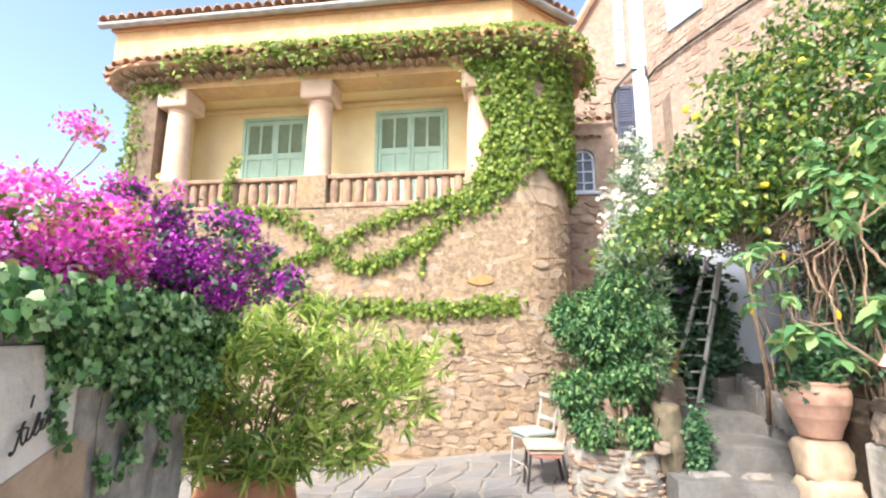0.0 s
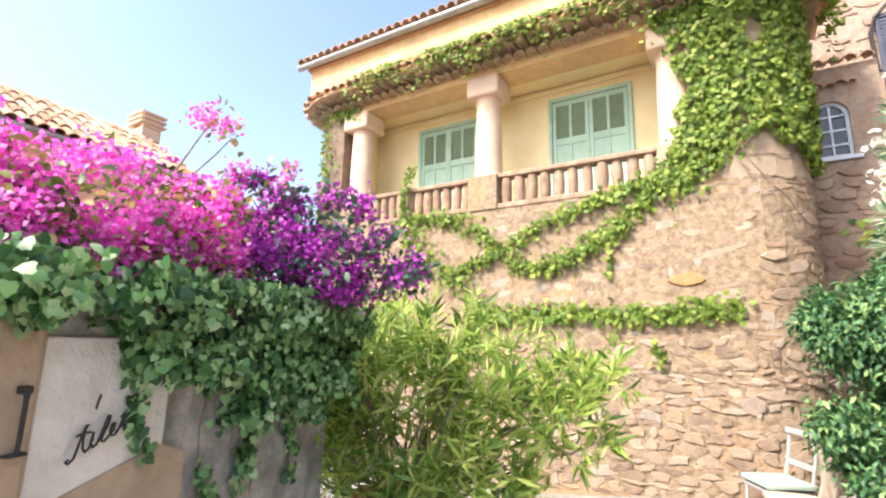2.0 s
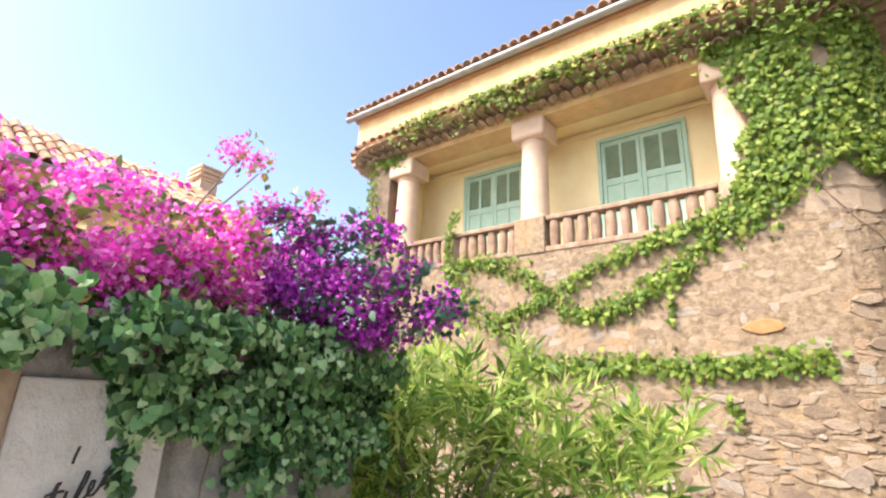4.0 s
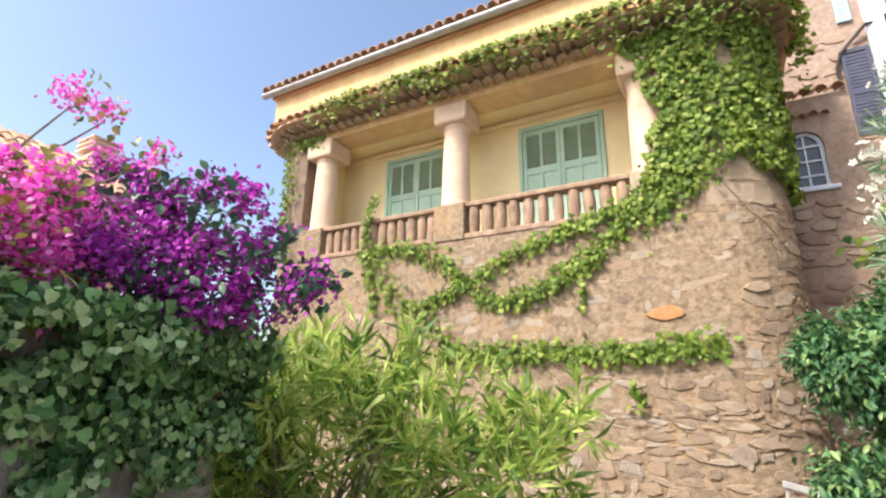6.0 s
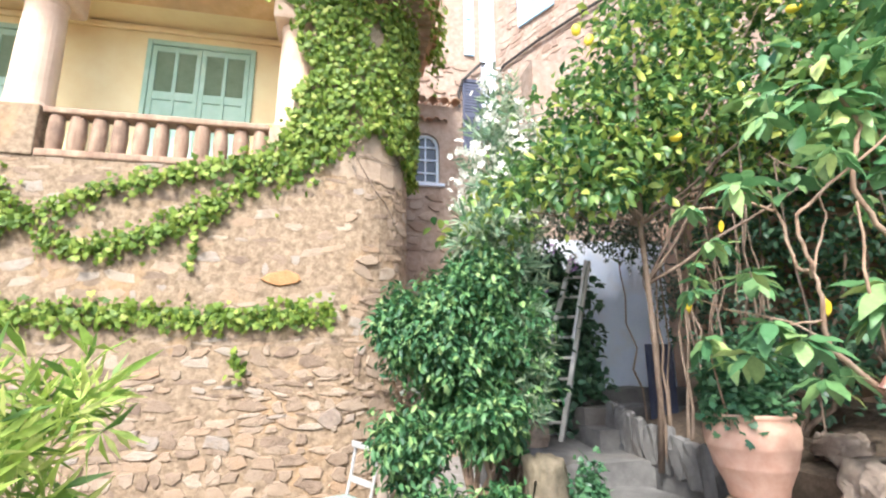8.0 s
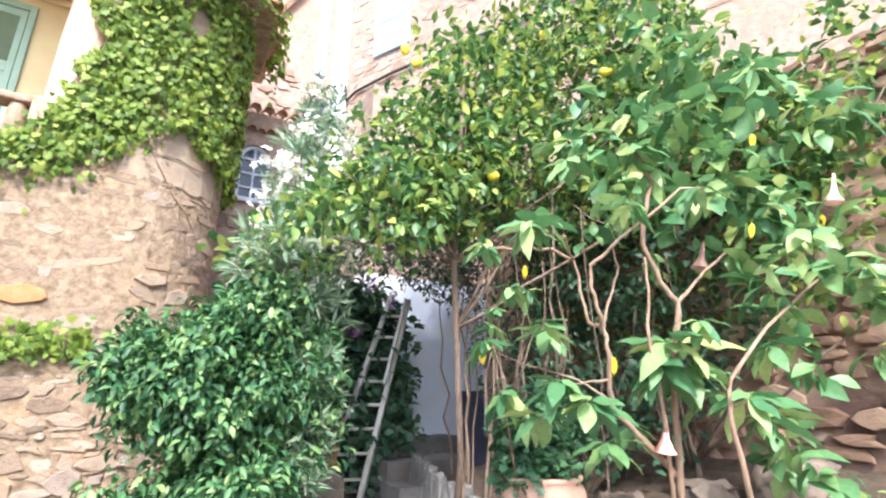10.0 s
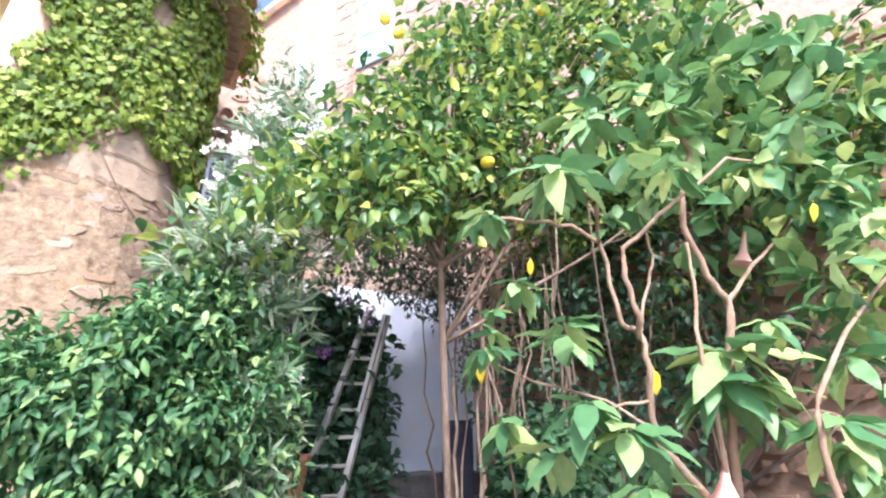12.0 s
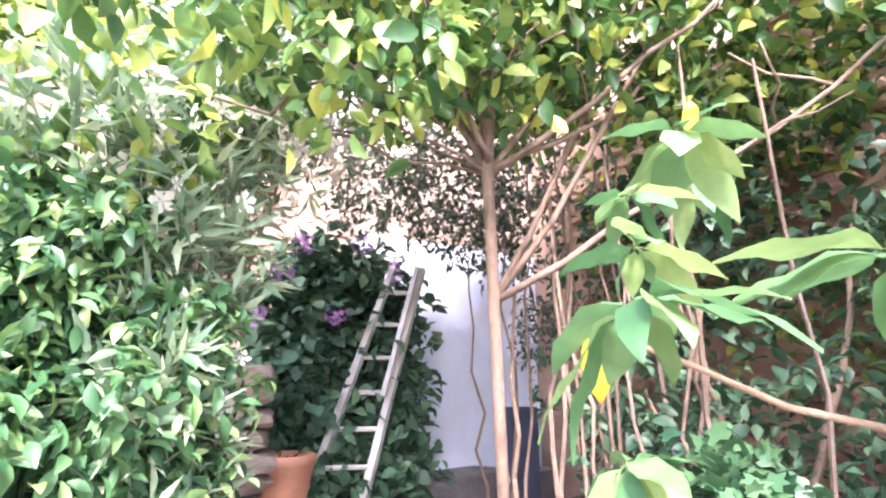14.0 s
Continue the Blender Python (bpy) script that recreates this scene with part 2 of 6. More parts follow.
def lathe(bm, profile, segs=24, at=(0, 0, 0), squash=(1, 1), cap=True):
    """A turned solid from (radius, z) pairs."""
    rings = []
    for r, z in profile:
        rings.append([bm.verts.new((at[0] + r * squash[0] * math.cos(2 * math.pi * i / segs), at[1] + r * squash[1] * math.sin(2 * math.pi * i / segs), at[2] + z)) for i in range(segs)])
    for a, b in zip(rings, rings[1:]):
        for i in range(segs):
            bm.faces.new((a[i], a[(i + 1) % segs], b[(i + 1) % segs], b[i]))
    if cap:
        bm.faces.new(rings[0][::-1])
        bm.faces.new(rings[-1])


def tube(bm, pts, radii, segs=7):
    """A tapered limb along points."""
    pts = [Vector(p) for p in pts]
    rings = []
    up = Vector((0.31, 0.2, 0.93))
    for i, p in enumerate(pts):
        d = (pts[min(i + 1, len(pts) - 1)] - pts[max(i - 1, 0)]).normalized()
        a = d.cross(up if abs(d.dot(up)) < 0.95 else Vector((1, 0, 0))).normalized()
        b = d.cross(a)
        r = radii[i] if isinstance(radii, (list, tuple)) else radii
        rings.append([bm.verts.new(p + (a * math.cos(2 * math.pi * k / segs) + b * math.sin(2 * math.pi * k / segs)) * r) for k in range(segs)])
    for a, b in zip(rings, rings[1:]):
        for i in range(segs):
            bm.faces.new((a[i], a[(i + 1) % segs], b[(i + 1) % segs], b[i]))
    bm.faces.new(rings[0][::-1])
    bm.faces.new(rings[-1])


def wavy(p, q, n, amp, seed, sag=0.0):
    """Points of an uneven limb from p to q."""
    rng = random.Random(seed)
    p, q = Vector(p), Vector(q)
    out = []
    for i in range(n + 1):
        t = i / n
        s = math.sin(math.pi * t)
        out.append(p.lerp(q, t) + Vector((rng.uniform(-amp, amp), rng.uniform(-amp, amp), rng.uniform(-amp, amp) - sag)) * s)
    return out


def taper(r0, r1, n):
    return [r0 + (r1 - r0) * i / n for i in range(n + 1)]


# leaf outlines: (across, along, lift) in lengths of the leaf, and faces
def oval(w, fold=0.12, curl=0.12):
    v = [(0, 0, 0), (-w * 0.8, 0.3, fold * 0.8), (0, 0.3, 0), (w * 0.8, 0.3, fold * 0.8), (-w, 0.58, fold - curl * 0.3), (0, 0.58, -curl * 0.3), (w, 0.58, fold - curl * 0.3),
         (-w * 0.55, 0.83, fold * 0.5 - curl), (0, 0.83, -curl), (w * 0.55, 0.83, fold * 0.5 - curl), (0, 1, -curl * 1.7)]
    f = [(0, 2, 1), (0, 3, 2), (1, 2, 5, 4), (2, 3, 6, 5), (4, 5, 8, 7), (5, 6, 9, 8), (7, 8, 10), (8, 9, 10)]
    return v, f


def lance(w, curl=0.12):
    v = [(0, 0, 0), (-w, 0.45, 0.03), (0, 0.45, 0), (w, 0.45, 0.03), (0, 1, -curl)]
    return v, [(0, 2, 1), (0, 3, 2), (1, 2, 4), (2, 3, 4)]


def lobed(w=0.5):
    ring = [(0.0, 0.02), (0.42, -0.08), (0.62, 0.12), (0.40, 0.32), (0.55, 0.62), (0.22, 0.62), (0.0, 1.0)]
    pts = ring + [(-x, y) for x, y in ring[-2:0:-1]]
    v = [(0, 0.35, 0.03)] + [(x * w * 2 * 0.9, y, -0.10 * (abs(x) + max(0, y - 0.5))) for x, y in pts]
    return v, [(0, i, i % len(pts) + 1) for i in range(1, len(pts) + 1)]


def shield():
    """A broad ivy leaf with shallow lobes."""
    ring = [(0.0, 0.02), (0.34, -0.06), (0.56, 0.14), (0.47, 0.36), (0.44, 0.60), (0.22, 0.74), (0.0, 1.0)]
    pts = ring + [(-x, y) for x, y in ring[-2:0:-1]]
    v = [(0, 0.35, 0.03)] + [(x * 0.95, y, -0.14 * (abs(x) + max(0, y - 0.5))) for x, y in pts]
    return v, [(0, i, i % len(pts) + 1) for i in range(1, len(pts) + 1)]


def bract():
    return [(0, 0, 0), (-0.36, 0.5, 0.12), (0.36, 0.5, 0.12), (0, 1, 0.0)], [(0, 2, 1), (1, 2, 3)]


def bloom(n=5, w=0.22):
    v, f = [(0, 0, 0)], []
    for k in range(n):
        a = 2 * math.pi * k / n
        for da, r, h in ((-0.45, 0.38, 0.08), (0, 0.5, 0.14), (0.45, 0.38, 0.08)):
            v.append((r * math.cos(a + da), r * math.sin(a + da), h))
        i = 1 + 3 * k
        f += [(0, i, i + 1), (0, i + 1, i + 2)]
    return v, f


def leaves(name, outline, P, D, N, L, mat, parent, label="", kind=""):
    """One mesh of many leaves: places, ways of the ribs, facings, lengths."""
    tv, tf = outline
    tv = np.array(tv)
    P, D, N = (np.asarray(a, float) for a in (P, D, N))
    n = len(P)
    L = np.broadcast_to(np.asarray(L, float), (n,))
    D = D / (np.linalg.norm(D, axis=1, keepdims=True) + 1e-9)
    X = np.cross(D, N)
    X = X / (np.linalg.norm(X, axis=1, keepdims=True) + 1e-9)
    Z = np.cross(X, D)
    V = P[:, None, :] + L[:, None, None] * (tv[None, :, 0:1] * X[:, None, :] + tv[None, :, 1:2] * D[:, None, :] + tv[None, :, 2:3] * Z[:, None, :])
    k = len(tv)
    me = bpy.data.meshes.new(name)
    counts = [len(f) for f in tf]
    flat = np.array([i for f in tf for i in f])
    loops = (flat[None, :] + (np.arange(n) * k)[:, None]).ravel()
    totals = np.tile(counts, n)
    me.vertices.add(n * k)
    me.vertices.foreach_set("co", V.reshape(-1))
    me.loops.add(len(loops))
    me.loops.foreach_set("vertex_index", loops)
    me.polygons.add(len(totals))
    me.polygons.foreach_set("loop_start", np.concatenate(([0], np.cumsum(totals)[:-1])))
    me.polygons.foreach_set("loop_total", totals)
    me.update(calc_edges=True)
    me.validate()
    ob = mesh_part(name, me, mat, parent, label)
    if kind:
        ob["kind"] = kind
    return ob


def rand_dirs(rng, n):
    d = rng.normal(size=(n, 3))
    return d / np.linalg.norm(d, axis=1, keepdims=True)


def blob_points(rng, n, centres, shell=0.55):
    """Places in a heap of uneven lumps (x, y, z, rx, ry, rz), thicker towards the outside, with clumps and gaps; also the way outwards."""
    centres = np.array(centres, float)
    w = np.prod(centres[:, 3:], axis=1) ** 0.67
    which = rng.choice(len(centres), n, p=w / w.sum())
    d = rand_dirs(rng, n)
    r = shell + (1 - shell) * rng.random(n) ** 0.6
    lump = 1 + 0.22 * np.sin(5 * d[:, 0] + 3 * which) * np.cos(4 * d[:, 1] + which) + 0.12 * np.sin(11 * d[:, 2] + 7 * d[:, 0] + which)
    c = centres[which]
    return c[:, :3] + d * (r * lump)[:, None] * c[:, 3:], d


# ------------------------------------------------------------------ ground
def rise(x, y):
    """Height of the yard: it climbs gently towards the steps."""
    return 0.13 * (min(max(x, -2.5), 2.2) + 0.7)


xs = [-2000, -300, -60, -20, -8, -5] + [-3.5 + 0.5 * i for i in range(16)] + [5, 8, 20, 60, 300, 2000]
ys = [-2000, -300, -60, -20, -6, -3] + [-2 + 0.5 * i for i in range(20)] + [9, 12, 20, 60, 300, 2000]
bm = bmesh.new()
grid = [[bm.verts.new((x, y, rise(x, y) - 0.02)) for x in xs] for y in ys]
for j in range(len(ys) - 1):
    for i in range(len(xs) - 1):
        bm.faces.new((grid[j][i], grid[j][i + 1], grid[j + 1][i + 1], grid[j + 1][i]))
ground = tagged(part("ground", bm, M_JOINT), "yard ground with pale mortar between flagstones", "ground", kind="structure")

# ------------------------------------------------------------------ the stone house
X0, X1, Y0, RAD = -6.5, 0.15, 7.55, 0.8
BACK = 8.53                       # wall behind the balcony


def wall_at(s, off=0.0):
    """Plan point and outward way of the rounded front, s along it (s is x on the straight part)."""
    if X0 <= s <= X1:
        return Vector((s, Y0 - off, 0)), Vector((0, -1, 0))
    quarter = RAD * math.pi / 2
    if s > X1:
        a = min((s - X1) / RAD, math.pi / 2)
        n = Vector((math.sin(a), -math.cos(a), 0))
        p = Vector((X1, Y0 + RAD, 0)) + n * (RAD + off)
        if s > X1 + quarter:
            p.y += s - X1 - quarter
    else:
        a = min((X0 - s) / RAD, math.pi / 2)
        n = Vector((-math.sin(a), -math.cos(a), 0))
        p = Vector((X0, Y0 + RAD, 0)) + n * (RAD + off)
        if s < X0 - quarter:
            p.y += X0 - quarter - s
    return p, n


def strip(bm, s0, s1, z0, z1, out=0.0, thick=0.45, step=0.2):
    """A wall that follows the rounded front."""
    cuts = [s0] + [s for s in (X0 - 1.2566 + 0.2094 * i for i in range(7)) if s0 < s < s1] + [s for s in (X1 + 0.2094 * i for i in range(7)) if s0 < s < s1] + [s1]
    rows = []
    for s in cuts:
        a, b = wall_at(s, out)[0], wall_at(s, out - thick)[0]
        rows.append([bm.verts.new((p.x, p.y, z)) for p, z in ((a, z0), (a, z1), (b, z1), (b, z0))])
    for r, q in zip(rows, rows[1:]):
        for k in range(4):
            bm.faces.new((r[k], r[(k + 1) % 4], q[(k + 1) % 4], q[k]))
    bm.faces.new(rows[0][::-1])
    bm.faces.new(rows[-1])


SA, SB = -8.8, 2.6                # ends of the front along s
house = thing("stone_house", (0, 0, 0), "ochre stone house with a columned balcony under creeper", "house")
bm = bmesh.new()
strip(bm, SA, SB, -0.6, 3.74)
part("wall", bm, M_MORTAR, house, "rubble masonry wall in lime mortar")
bm = bmesh.new()
strip(bm, SA, -6.32, 3.743, 6.05, thick=0.5)
part("pier", bm, M_STONE, house)
bm = bmesh.new()
strip(bm, -0.33, SB, 3.743, 6.05, thick=0.5)
part("pier", bm, M_STONE, house)
bm = bmesh.new()
strip(bm, SA, SB, 6.053, 6.72, out=-0.02, thick=0.5)
part("beam", bm, M_OCHRE, house, "ochre rendered beam over the balcony")
bm = bmesh.new()
box(bm, (-6.5, 7.60, 3.50), (0.1, 9.0, 3.72))
part("balcony_floor", bm, M_BUFF, house)
bm = bmesh.new()
box(bm, (-6.5, 7.9, 6.10), (0.1, 9.0, 6.25))
part("balcony_ceiling", bm, M_CREAM, house)
# back wall of the balcony with two door openings
DOORS = [(-5.19, -3.84), (-2.515, -1.15)]
edges = [-6.5] + [v for d in DOORS for v in d] + [0.1]
for a, b in zip(edges[0::2], edges[1::2]):
    bm = bmesh.new()
    box(bm, (a, BACK, 3.723), (b, BACK + 0.3, 6.097))
    part("balcony_wall", bm, M_CREAM, house, "cream plastered wall behind the balcony")
for a, b in DOORS:
    bm = bmesh.new()
    box(bm, (a, BACK, 5.87), (b, BACK + 0.3, 6.097))
    part("lintel", bm, M_CREAM, house)
bm = bmesh.new()
box(bm, (-6.5, 8.02, 3.723), (-6.25, BACK - 0.003, 6.097))
part("balcony_wall", bm, M_CREAM, house)
bm = bmesh.new()
box(bm, (-6.9, BACK - 0.05, 5.98), (0.1, BACK - 0.003, 6.05), 0.015)
part("cornice", bm, M_CREAM, house)
# upper storey strip, gutter and roof
bm = bmesh.new()
v = [(-7.28, 7.48), (0.06, 7.48), (1.0, 8.38), (1.0, 12.0), (-7.28, 12.0)]
lo = [bm.verts.new((x, y, 6.45)) for x, y in v]
hi = [bm.verts.new((x, y, 7.24)) for x, y in v]
for i in range(5):
    bm.faces.new((lo[i], lo[(i + 1) % 5], hi[(i + 1) % 5], hi[i]))
bm.faces.new(hi)
part("upper_wall", bm, M_OCHRE, house, "ochre rendered wall under the roof")
bm = bmesh.new()
v = [(-7.35, 7.42), (0.08, 7.42), (1.1, 8.4), (1.1, 12.2), (-7.35, 12.2)]
lo = [bm.verts.new((x, y, 7.243)) for x, y in v]
hi = [bm.verts.new((x, y, 7.32)) for x, y in v]
top = [bm.verts.new(p) for p in ((-4.5, 10.0, 8.3), (-1.8, 10.0, 8.3))]
for i in range(5):
    bm.faces.new((lo[i], lo[(i + 1) % 5], hi[(i + 1) % 5], hi[i]))
bm.faces.new(lo[::-1])
bm.faces.new((hi[0], hi[1], top[1], top[0]))
bm.faces.new((hi[1], hi[2], top[1]))
bm.faces.new((hi[2], hi[3], top[1]))
bm.faces.new((hi[3], hi[4], top[0], top[1]))
bm.faces.new((hi[4], hi[0], top[0]))
part("roof", bm, M_TILE, house, "low roof of clay tiles")
bm = bmesh.new()


def gutter(bm, p, q, r=0.075):
    p, q = Vector(p), Vector(q)
    d = (q - p).normalized()
    o = Vector((d.y, -d.x, 0))
    prof = [(math.cos(a) * r, -abs(math.sin(a)) * r) for a in [math.pi * i / 8 for i in range(9)]]
    prof += [(-x * 0.88, z * 0.88 + 0.004) for x, z in prof]
    rows = [[bm.verts.new(c + o * x + Vector((0, 0, z))) for x, z in prof] for c in (p, q)]
    for k in range(len(prof)):
        k2 = (k + 1) % len(prof)
        bm.faces.new((rows[0][k], rows[0][k2], rows[1][k2], rows[1][k]))


gutter(bm, (-7.5, 7.33, 7.32), (0.08, 7.33, 7.32))
gutter(bm, (0.08, 7.33, 7.32), (1.2, 8.36, 7.32))
part("gutter", bm, M_ZINC, house, "grey zinc half-round gutter", smooth=True)

# columns
def column(x):
    bm = bmesh.new()
    lathe(bm, [(0.235, 0), (0.235, 0.05), (0.225, 0.08), (0.215, 0.8), (0.20, 1.30), (0.215, 1.33), (0.215, 1.38)], 28, (x, 7.78, 4.323))
    part("column", bm, M_COLUMN, house, "round plastered column", smooth=False)
    bm = bmesh.new()
    box(bm, (x - 0.29, 7.49, 5.705), (x + 0.29, 8.07, 6.05), 0.05)
    part("capital", bm, M_COLUMN, house)


for x in (-6.02, -3.31, -0.50):
    column(x)
for x0, x1, mat in ((-3.56, -3.05, M_MORTAR), (-6.318, -5.80, M_MORTAR), (-0.74, -0.333, M_BUFF)):
    bm = bmesh.new()
    box(bm, (x0, 7.52, 3.743), (x1, 8.03, 4.32), 0.02)
    part("post", bm, mat, house)
for x0, x1 in ((-5.797, -3.563), (-3.047, -0.743)):
    bm = bmesh.new()
    box(bm, (x0, 7.56, 4.25), (x1, 7.78, 4.325), 0.02)
    part("handrail", bm, M_LOG, house)
    bm = bmesh.new()
    box(bm, (x0, 7.53, 3.743), (x1, 7.80, 3.83), 0.02)
    part("plinth", bm, M_LOG, house)
bm = bmesh.new()
lathe(bm, [(0.066, 0), (0.072, 0.03), (0.082, 0.21), (0.072, 0.39), (0.066, 0.42)], 10, cap=True)
baluster = part("baluster", bm, M_LOG, house, "log-shaped cement baluster", smooth=True)
first = True
for x0, x1, n in ((-5.797, -3.563, 12), (-3.047, -0.743, 11)):
    for i in range(n):
        ob = baluster if first else baluster.copy()
        if not first:
            scene.collection.objects.link(ob)
        first = False
        ob.location = (x0 + (x1 - x0) * (i + 0.5) / n, 7.67, 3.83)
        ob.rotation_euler = (random.uniform(-0.03, 0.03), random.uniform(-0.05, 0.05), random.uniform(0, 6))
        ob.scale = (random.uniform(0.92, 1.12),) * 2 + (1.0,)


def shutter_door(x0, x1):
    """A pair of louvred shutters over a solid lower panel."""
    th = thing("shutter_door", (x0, BACK, 3.723), "closed pair of sage green louvred shutters on the balcony wall", "shutter", "balcony shutters")
    w, h = x1 - x0, 5.865 - 3.723
    bm = bmesh.new()
    box(bm, (0, -0.05, 0), (0.06, 0.10, h), 0.006)
    box(bm, (w - 0.06, -0.05, 0), (w, 0.10, h), 0.006)
    box(bm, (0.062, -0.05, h - 0.07), (w - 0.062, 0.10, h), 0.006)
    part("door_frame", bm, M_GREEN, th)
    for k in range(2):
        a = 0.065 + k * (w - 0.13) / 2
        b = a + (w - 0.13) / 2 - 0.006
        leaf = bmesh.new()
        mid = (a + b) / 2
        for u0, u1 in ((a, a + 0.06), (mid - 0.022, mid + 0.022), (b - 0.06, b)):
            box(leaf, (u0, -0.03, 0.02), (u1, 0.015, h - 0.075), 0.005)
        for z0, z1 in ((0.02, 0.16), (1.28, 1.40), (h - 0.16, h - 0.078)):
            box(leaf, (a + 0.06, -0.026, z0), (b - 0.06, 0.012, z1), 0.004)
        panel = part("leaf", leaf, M_GREEN, th)
        low = bmesh.new()
        box(low, (a + 0.05, -0.008, 0.15), (b - 0.05, 0.006, 1.29), 0.003)
        part("panel", low, M_GREEN, panel)
        for u0, u1 in ((a + 0.06, mid - 0.022), (mid + 0.022, b - 0.06)):
            n = 17
            slat = bmesh.new()
            box(slat, (0.002, -0.022, -0.003), (u1 - u0 - 0.002, 0.022, 0.003))
            for v in slat.verts:
                v.co = Matrix.Rotation(radians(-40), 3, "X") @ v.co
            s = part("slat", slat, M_SLAT, panel)
            for i in range(n):
                o = s if i == 0 else s.copy()
                if i:
                    scene.collection.objects.link(o)
                o.location = (u0, -0.004, 1.42 + (h - 0.18 - 1.42) * i / (n - 1))
    return th


for x0, x1 in DOORS:
    shutter_door(x0, x1)


# half-round tiles
def tile_mesh(r=0.085, length=0.5, thick=0.014, taper_to=0.85):
    bm = bmesh.new()
    rows = []
    for y, q in ((0, 1.0), (length, taper_to)):
        ring = []
        for rr in (r * q, (r - thick) * q):
            arc = [bm.verts.new((rr * math.cos(math.pi * i / 6), y, rr * math.sin(math.pi * i / 6))) for i in range(7)]
            ring += arc if rr == r * q else arc[::-1]
        rows.append(ring)
    for k in range(14):
        bm.faces.new((rows[0][k], rows[0][(k + 1) % 14], rows[1][(k + 1) % 14], rows[1][k]))
    for ring in (rows[0][::-1], rows[1]):
        for k in range(6):
            bm.faces.new((ring[k], ring[k + 1], ring[12 - k], ring[13 - k]))
    bmesh.ops.recalc_face_normals(bm, faces=bm.faces)
    me = bpy.data.meshes.new("roof_tile")
    bm.to_mesh(me)
    bm.free()
    me.materials.append(M_TILE)
    return me


TILE = tile_mesh()
TILE_PALE = tile_mesh()
TILE_PALE.materials.clear()
TILE_PALE.materials.append(M_BUFF)


def tile(parent, p, n, slope, name="roof_tile", s=1.0, mesh=None):
    """A tile whose mouth faces the way n, laid at a slope."""
    ob = new(name, mesh or TILE)
    ob.parent = parent
    ob.matrix_basis = Matrix.Translation(p) @ Matrix.Rotation(math.atan2(-n.x, n.y) + math.pi, 4, "Z") @ Matrix.Rotation(slope + random.uniform(-0.04, 0.04), 4, "X") @ Matrix.Rotation(random.uniform(-0.06, 0.06), 4, "Y") @ Matrix.Scale(s, 4)


s = -8.3
while s < 2.3:
    p, n = wall_at(s, 0.46)
    tile(house, Vector((p.x, p.y, 6.37)), n, radians(38))
    p, n = wall_at(s + 0.08, 0.32)
    tile(house, Vector((p.x, p.y, 6.26)), n, radians(4), s=0.9, mesh=TILE_PALE)
    p, n = wall_at(s, 0.17)
    tile(house, Vector((p.x, p.y, 6.15)), n, radians(4), s=0.9, mesh=TILE_PALE)
    s += 0.19
bm = bmesh.new()
rows = []
for i in range(61):
    q = SA + 0.1 + (SB - SA - 0.2) * i / 60
    a, b = wall_at(q, 0.40)[0], wall_at(q, -0.03)[0]
    rows.append([bm.verts.new(c) for c in ((a.x, a.y, 6.34), (a.x, a.y, 6.38), (b.x, b.y, 6.73), (b.x, b.y, 6.34))])
for r, q in zip(rows, rows[1:]):
    for k in range(4):
        bm.faces.new((r[k], r[(k + 1) % 4], q[(k + 1) % 4], q[k]))
part("canopy", bm, M_TILE, house, "narrow tiled canopy round the front")
for i in range(40):
    tile(house, Vector((-7.4 + i * 0.19, 7.27, 7.38)), Vector((0, -1, 0)), radians(17), s=1.12)
for i in range(8):
    tile(house, Vector((0.19 + i * 0.135, 7.36 + i * 0.125, 7.38)), Vector((0.68, -0.73, 0)), radians(17), s=1.1)

# ------------------------------------------------------------------ link wall with the arched window, and the tall building
link_wall = thing("link_wall", (0, 0, 0), "narrow stone wall with an arched window between two houses", "wall", kind="structure")
bm = bmesh.new()
wx0, wx1, wz0, spring, wy = 1.17, 1.60, 4.38, 5.02, 9.3
box(bm, (0.9, wy, -0.4), (2.75, wy + 0.4, wz0))
box(bm, (0.9, wy, wz0), (wx0, wy + 0.4, 5.75))
box(bm, (wx1, wy, wz0), (1.98, wy + 0.4, 5.75))
box(bm, (1.98, wy, wz0), (2.75, wy + 0.4, 4.9))
cx, r = (wx0 + wx1) / 2, (wx1 - wx0) / 2
arc = [(cx - r * math.cos(math.pi * i / 10), spring + r * math.sin(math.pi * i / 10)) for i in range(11)]
for (xa, za), (xb, zb) in zip(arc, arc[1:]):
    q = [bm.verts.new(c) for c in ((xa, wy, za), (xb, wy, zb), (xb, wy, 5.75), (xa, wy, 5.75), (xa, wy + 0.4, za), (xb, wy + 0.4, zb), (xb, wy + 0.4, 5.75), (xa, wy + 0.4, 5.75))]
    for f in ((0, 1, 2, 3), (5, 4, 7, 6), (0, 4, 5, 1), (3, 2, 6, 7)):
        bm.faces.new([q[k] for k in f])
part("wall", bm, M_BACKSTONE, link_wall)
glass = bpy.data.materials.new("dark_glass")
glass.use_nodes = True
gb = glass.node_tree.nodes["Principled BSDF"]
gb.inputs["Base Color"].default_value, gb.inputs["Roughness"].default_value = (0.03, 0.04, 0.05, 1), 0.08
arched = thing("arched_window", (0, 0, 0), "small arched window with a white frame and glazing bars", "window", kind="structure")
bm = bmesh.new()
outer = [(wx0, wz0)] + arc + [(wx1, wz0)]
inner = [(cx + (x - cx) * 0.80, wz0 + 0.05 + (z - wz0 - 0.05) * 0.95 if z > wz0 else wz0 + 0.05) for x, z in outer]
rows = []
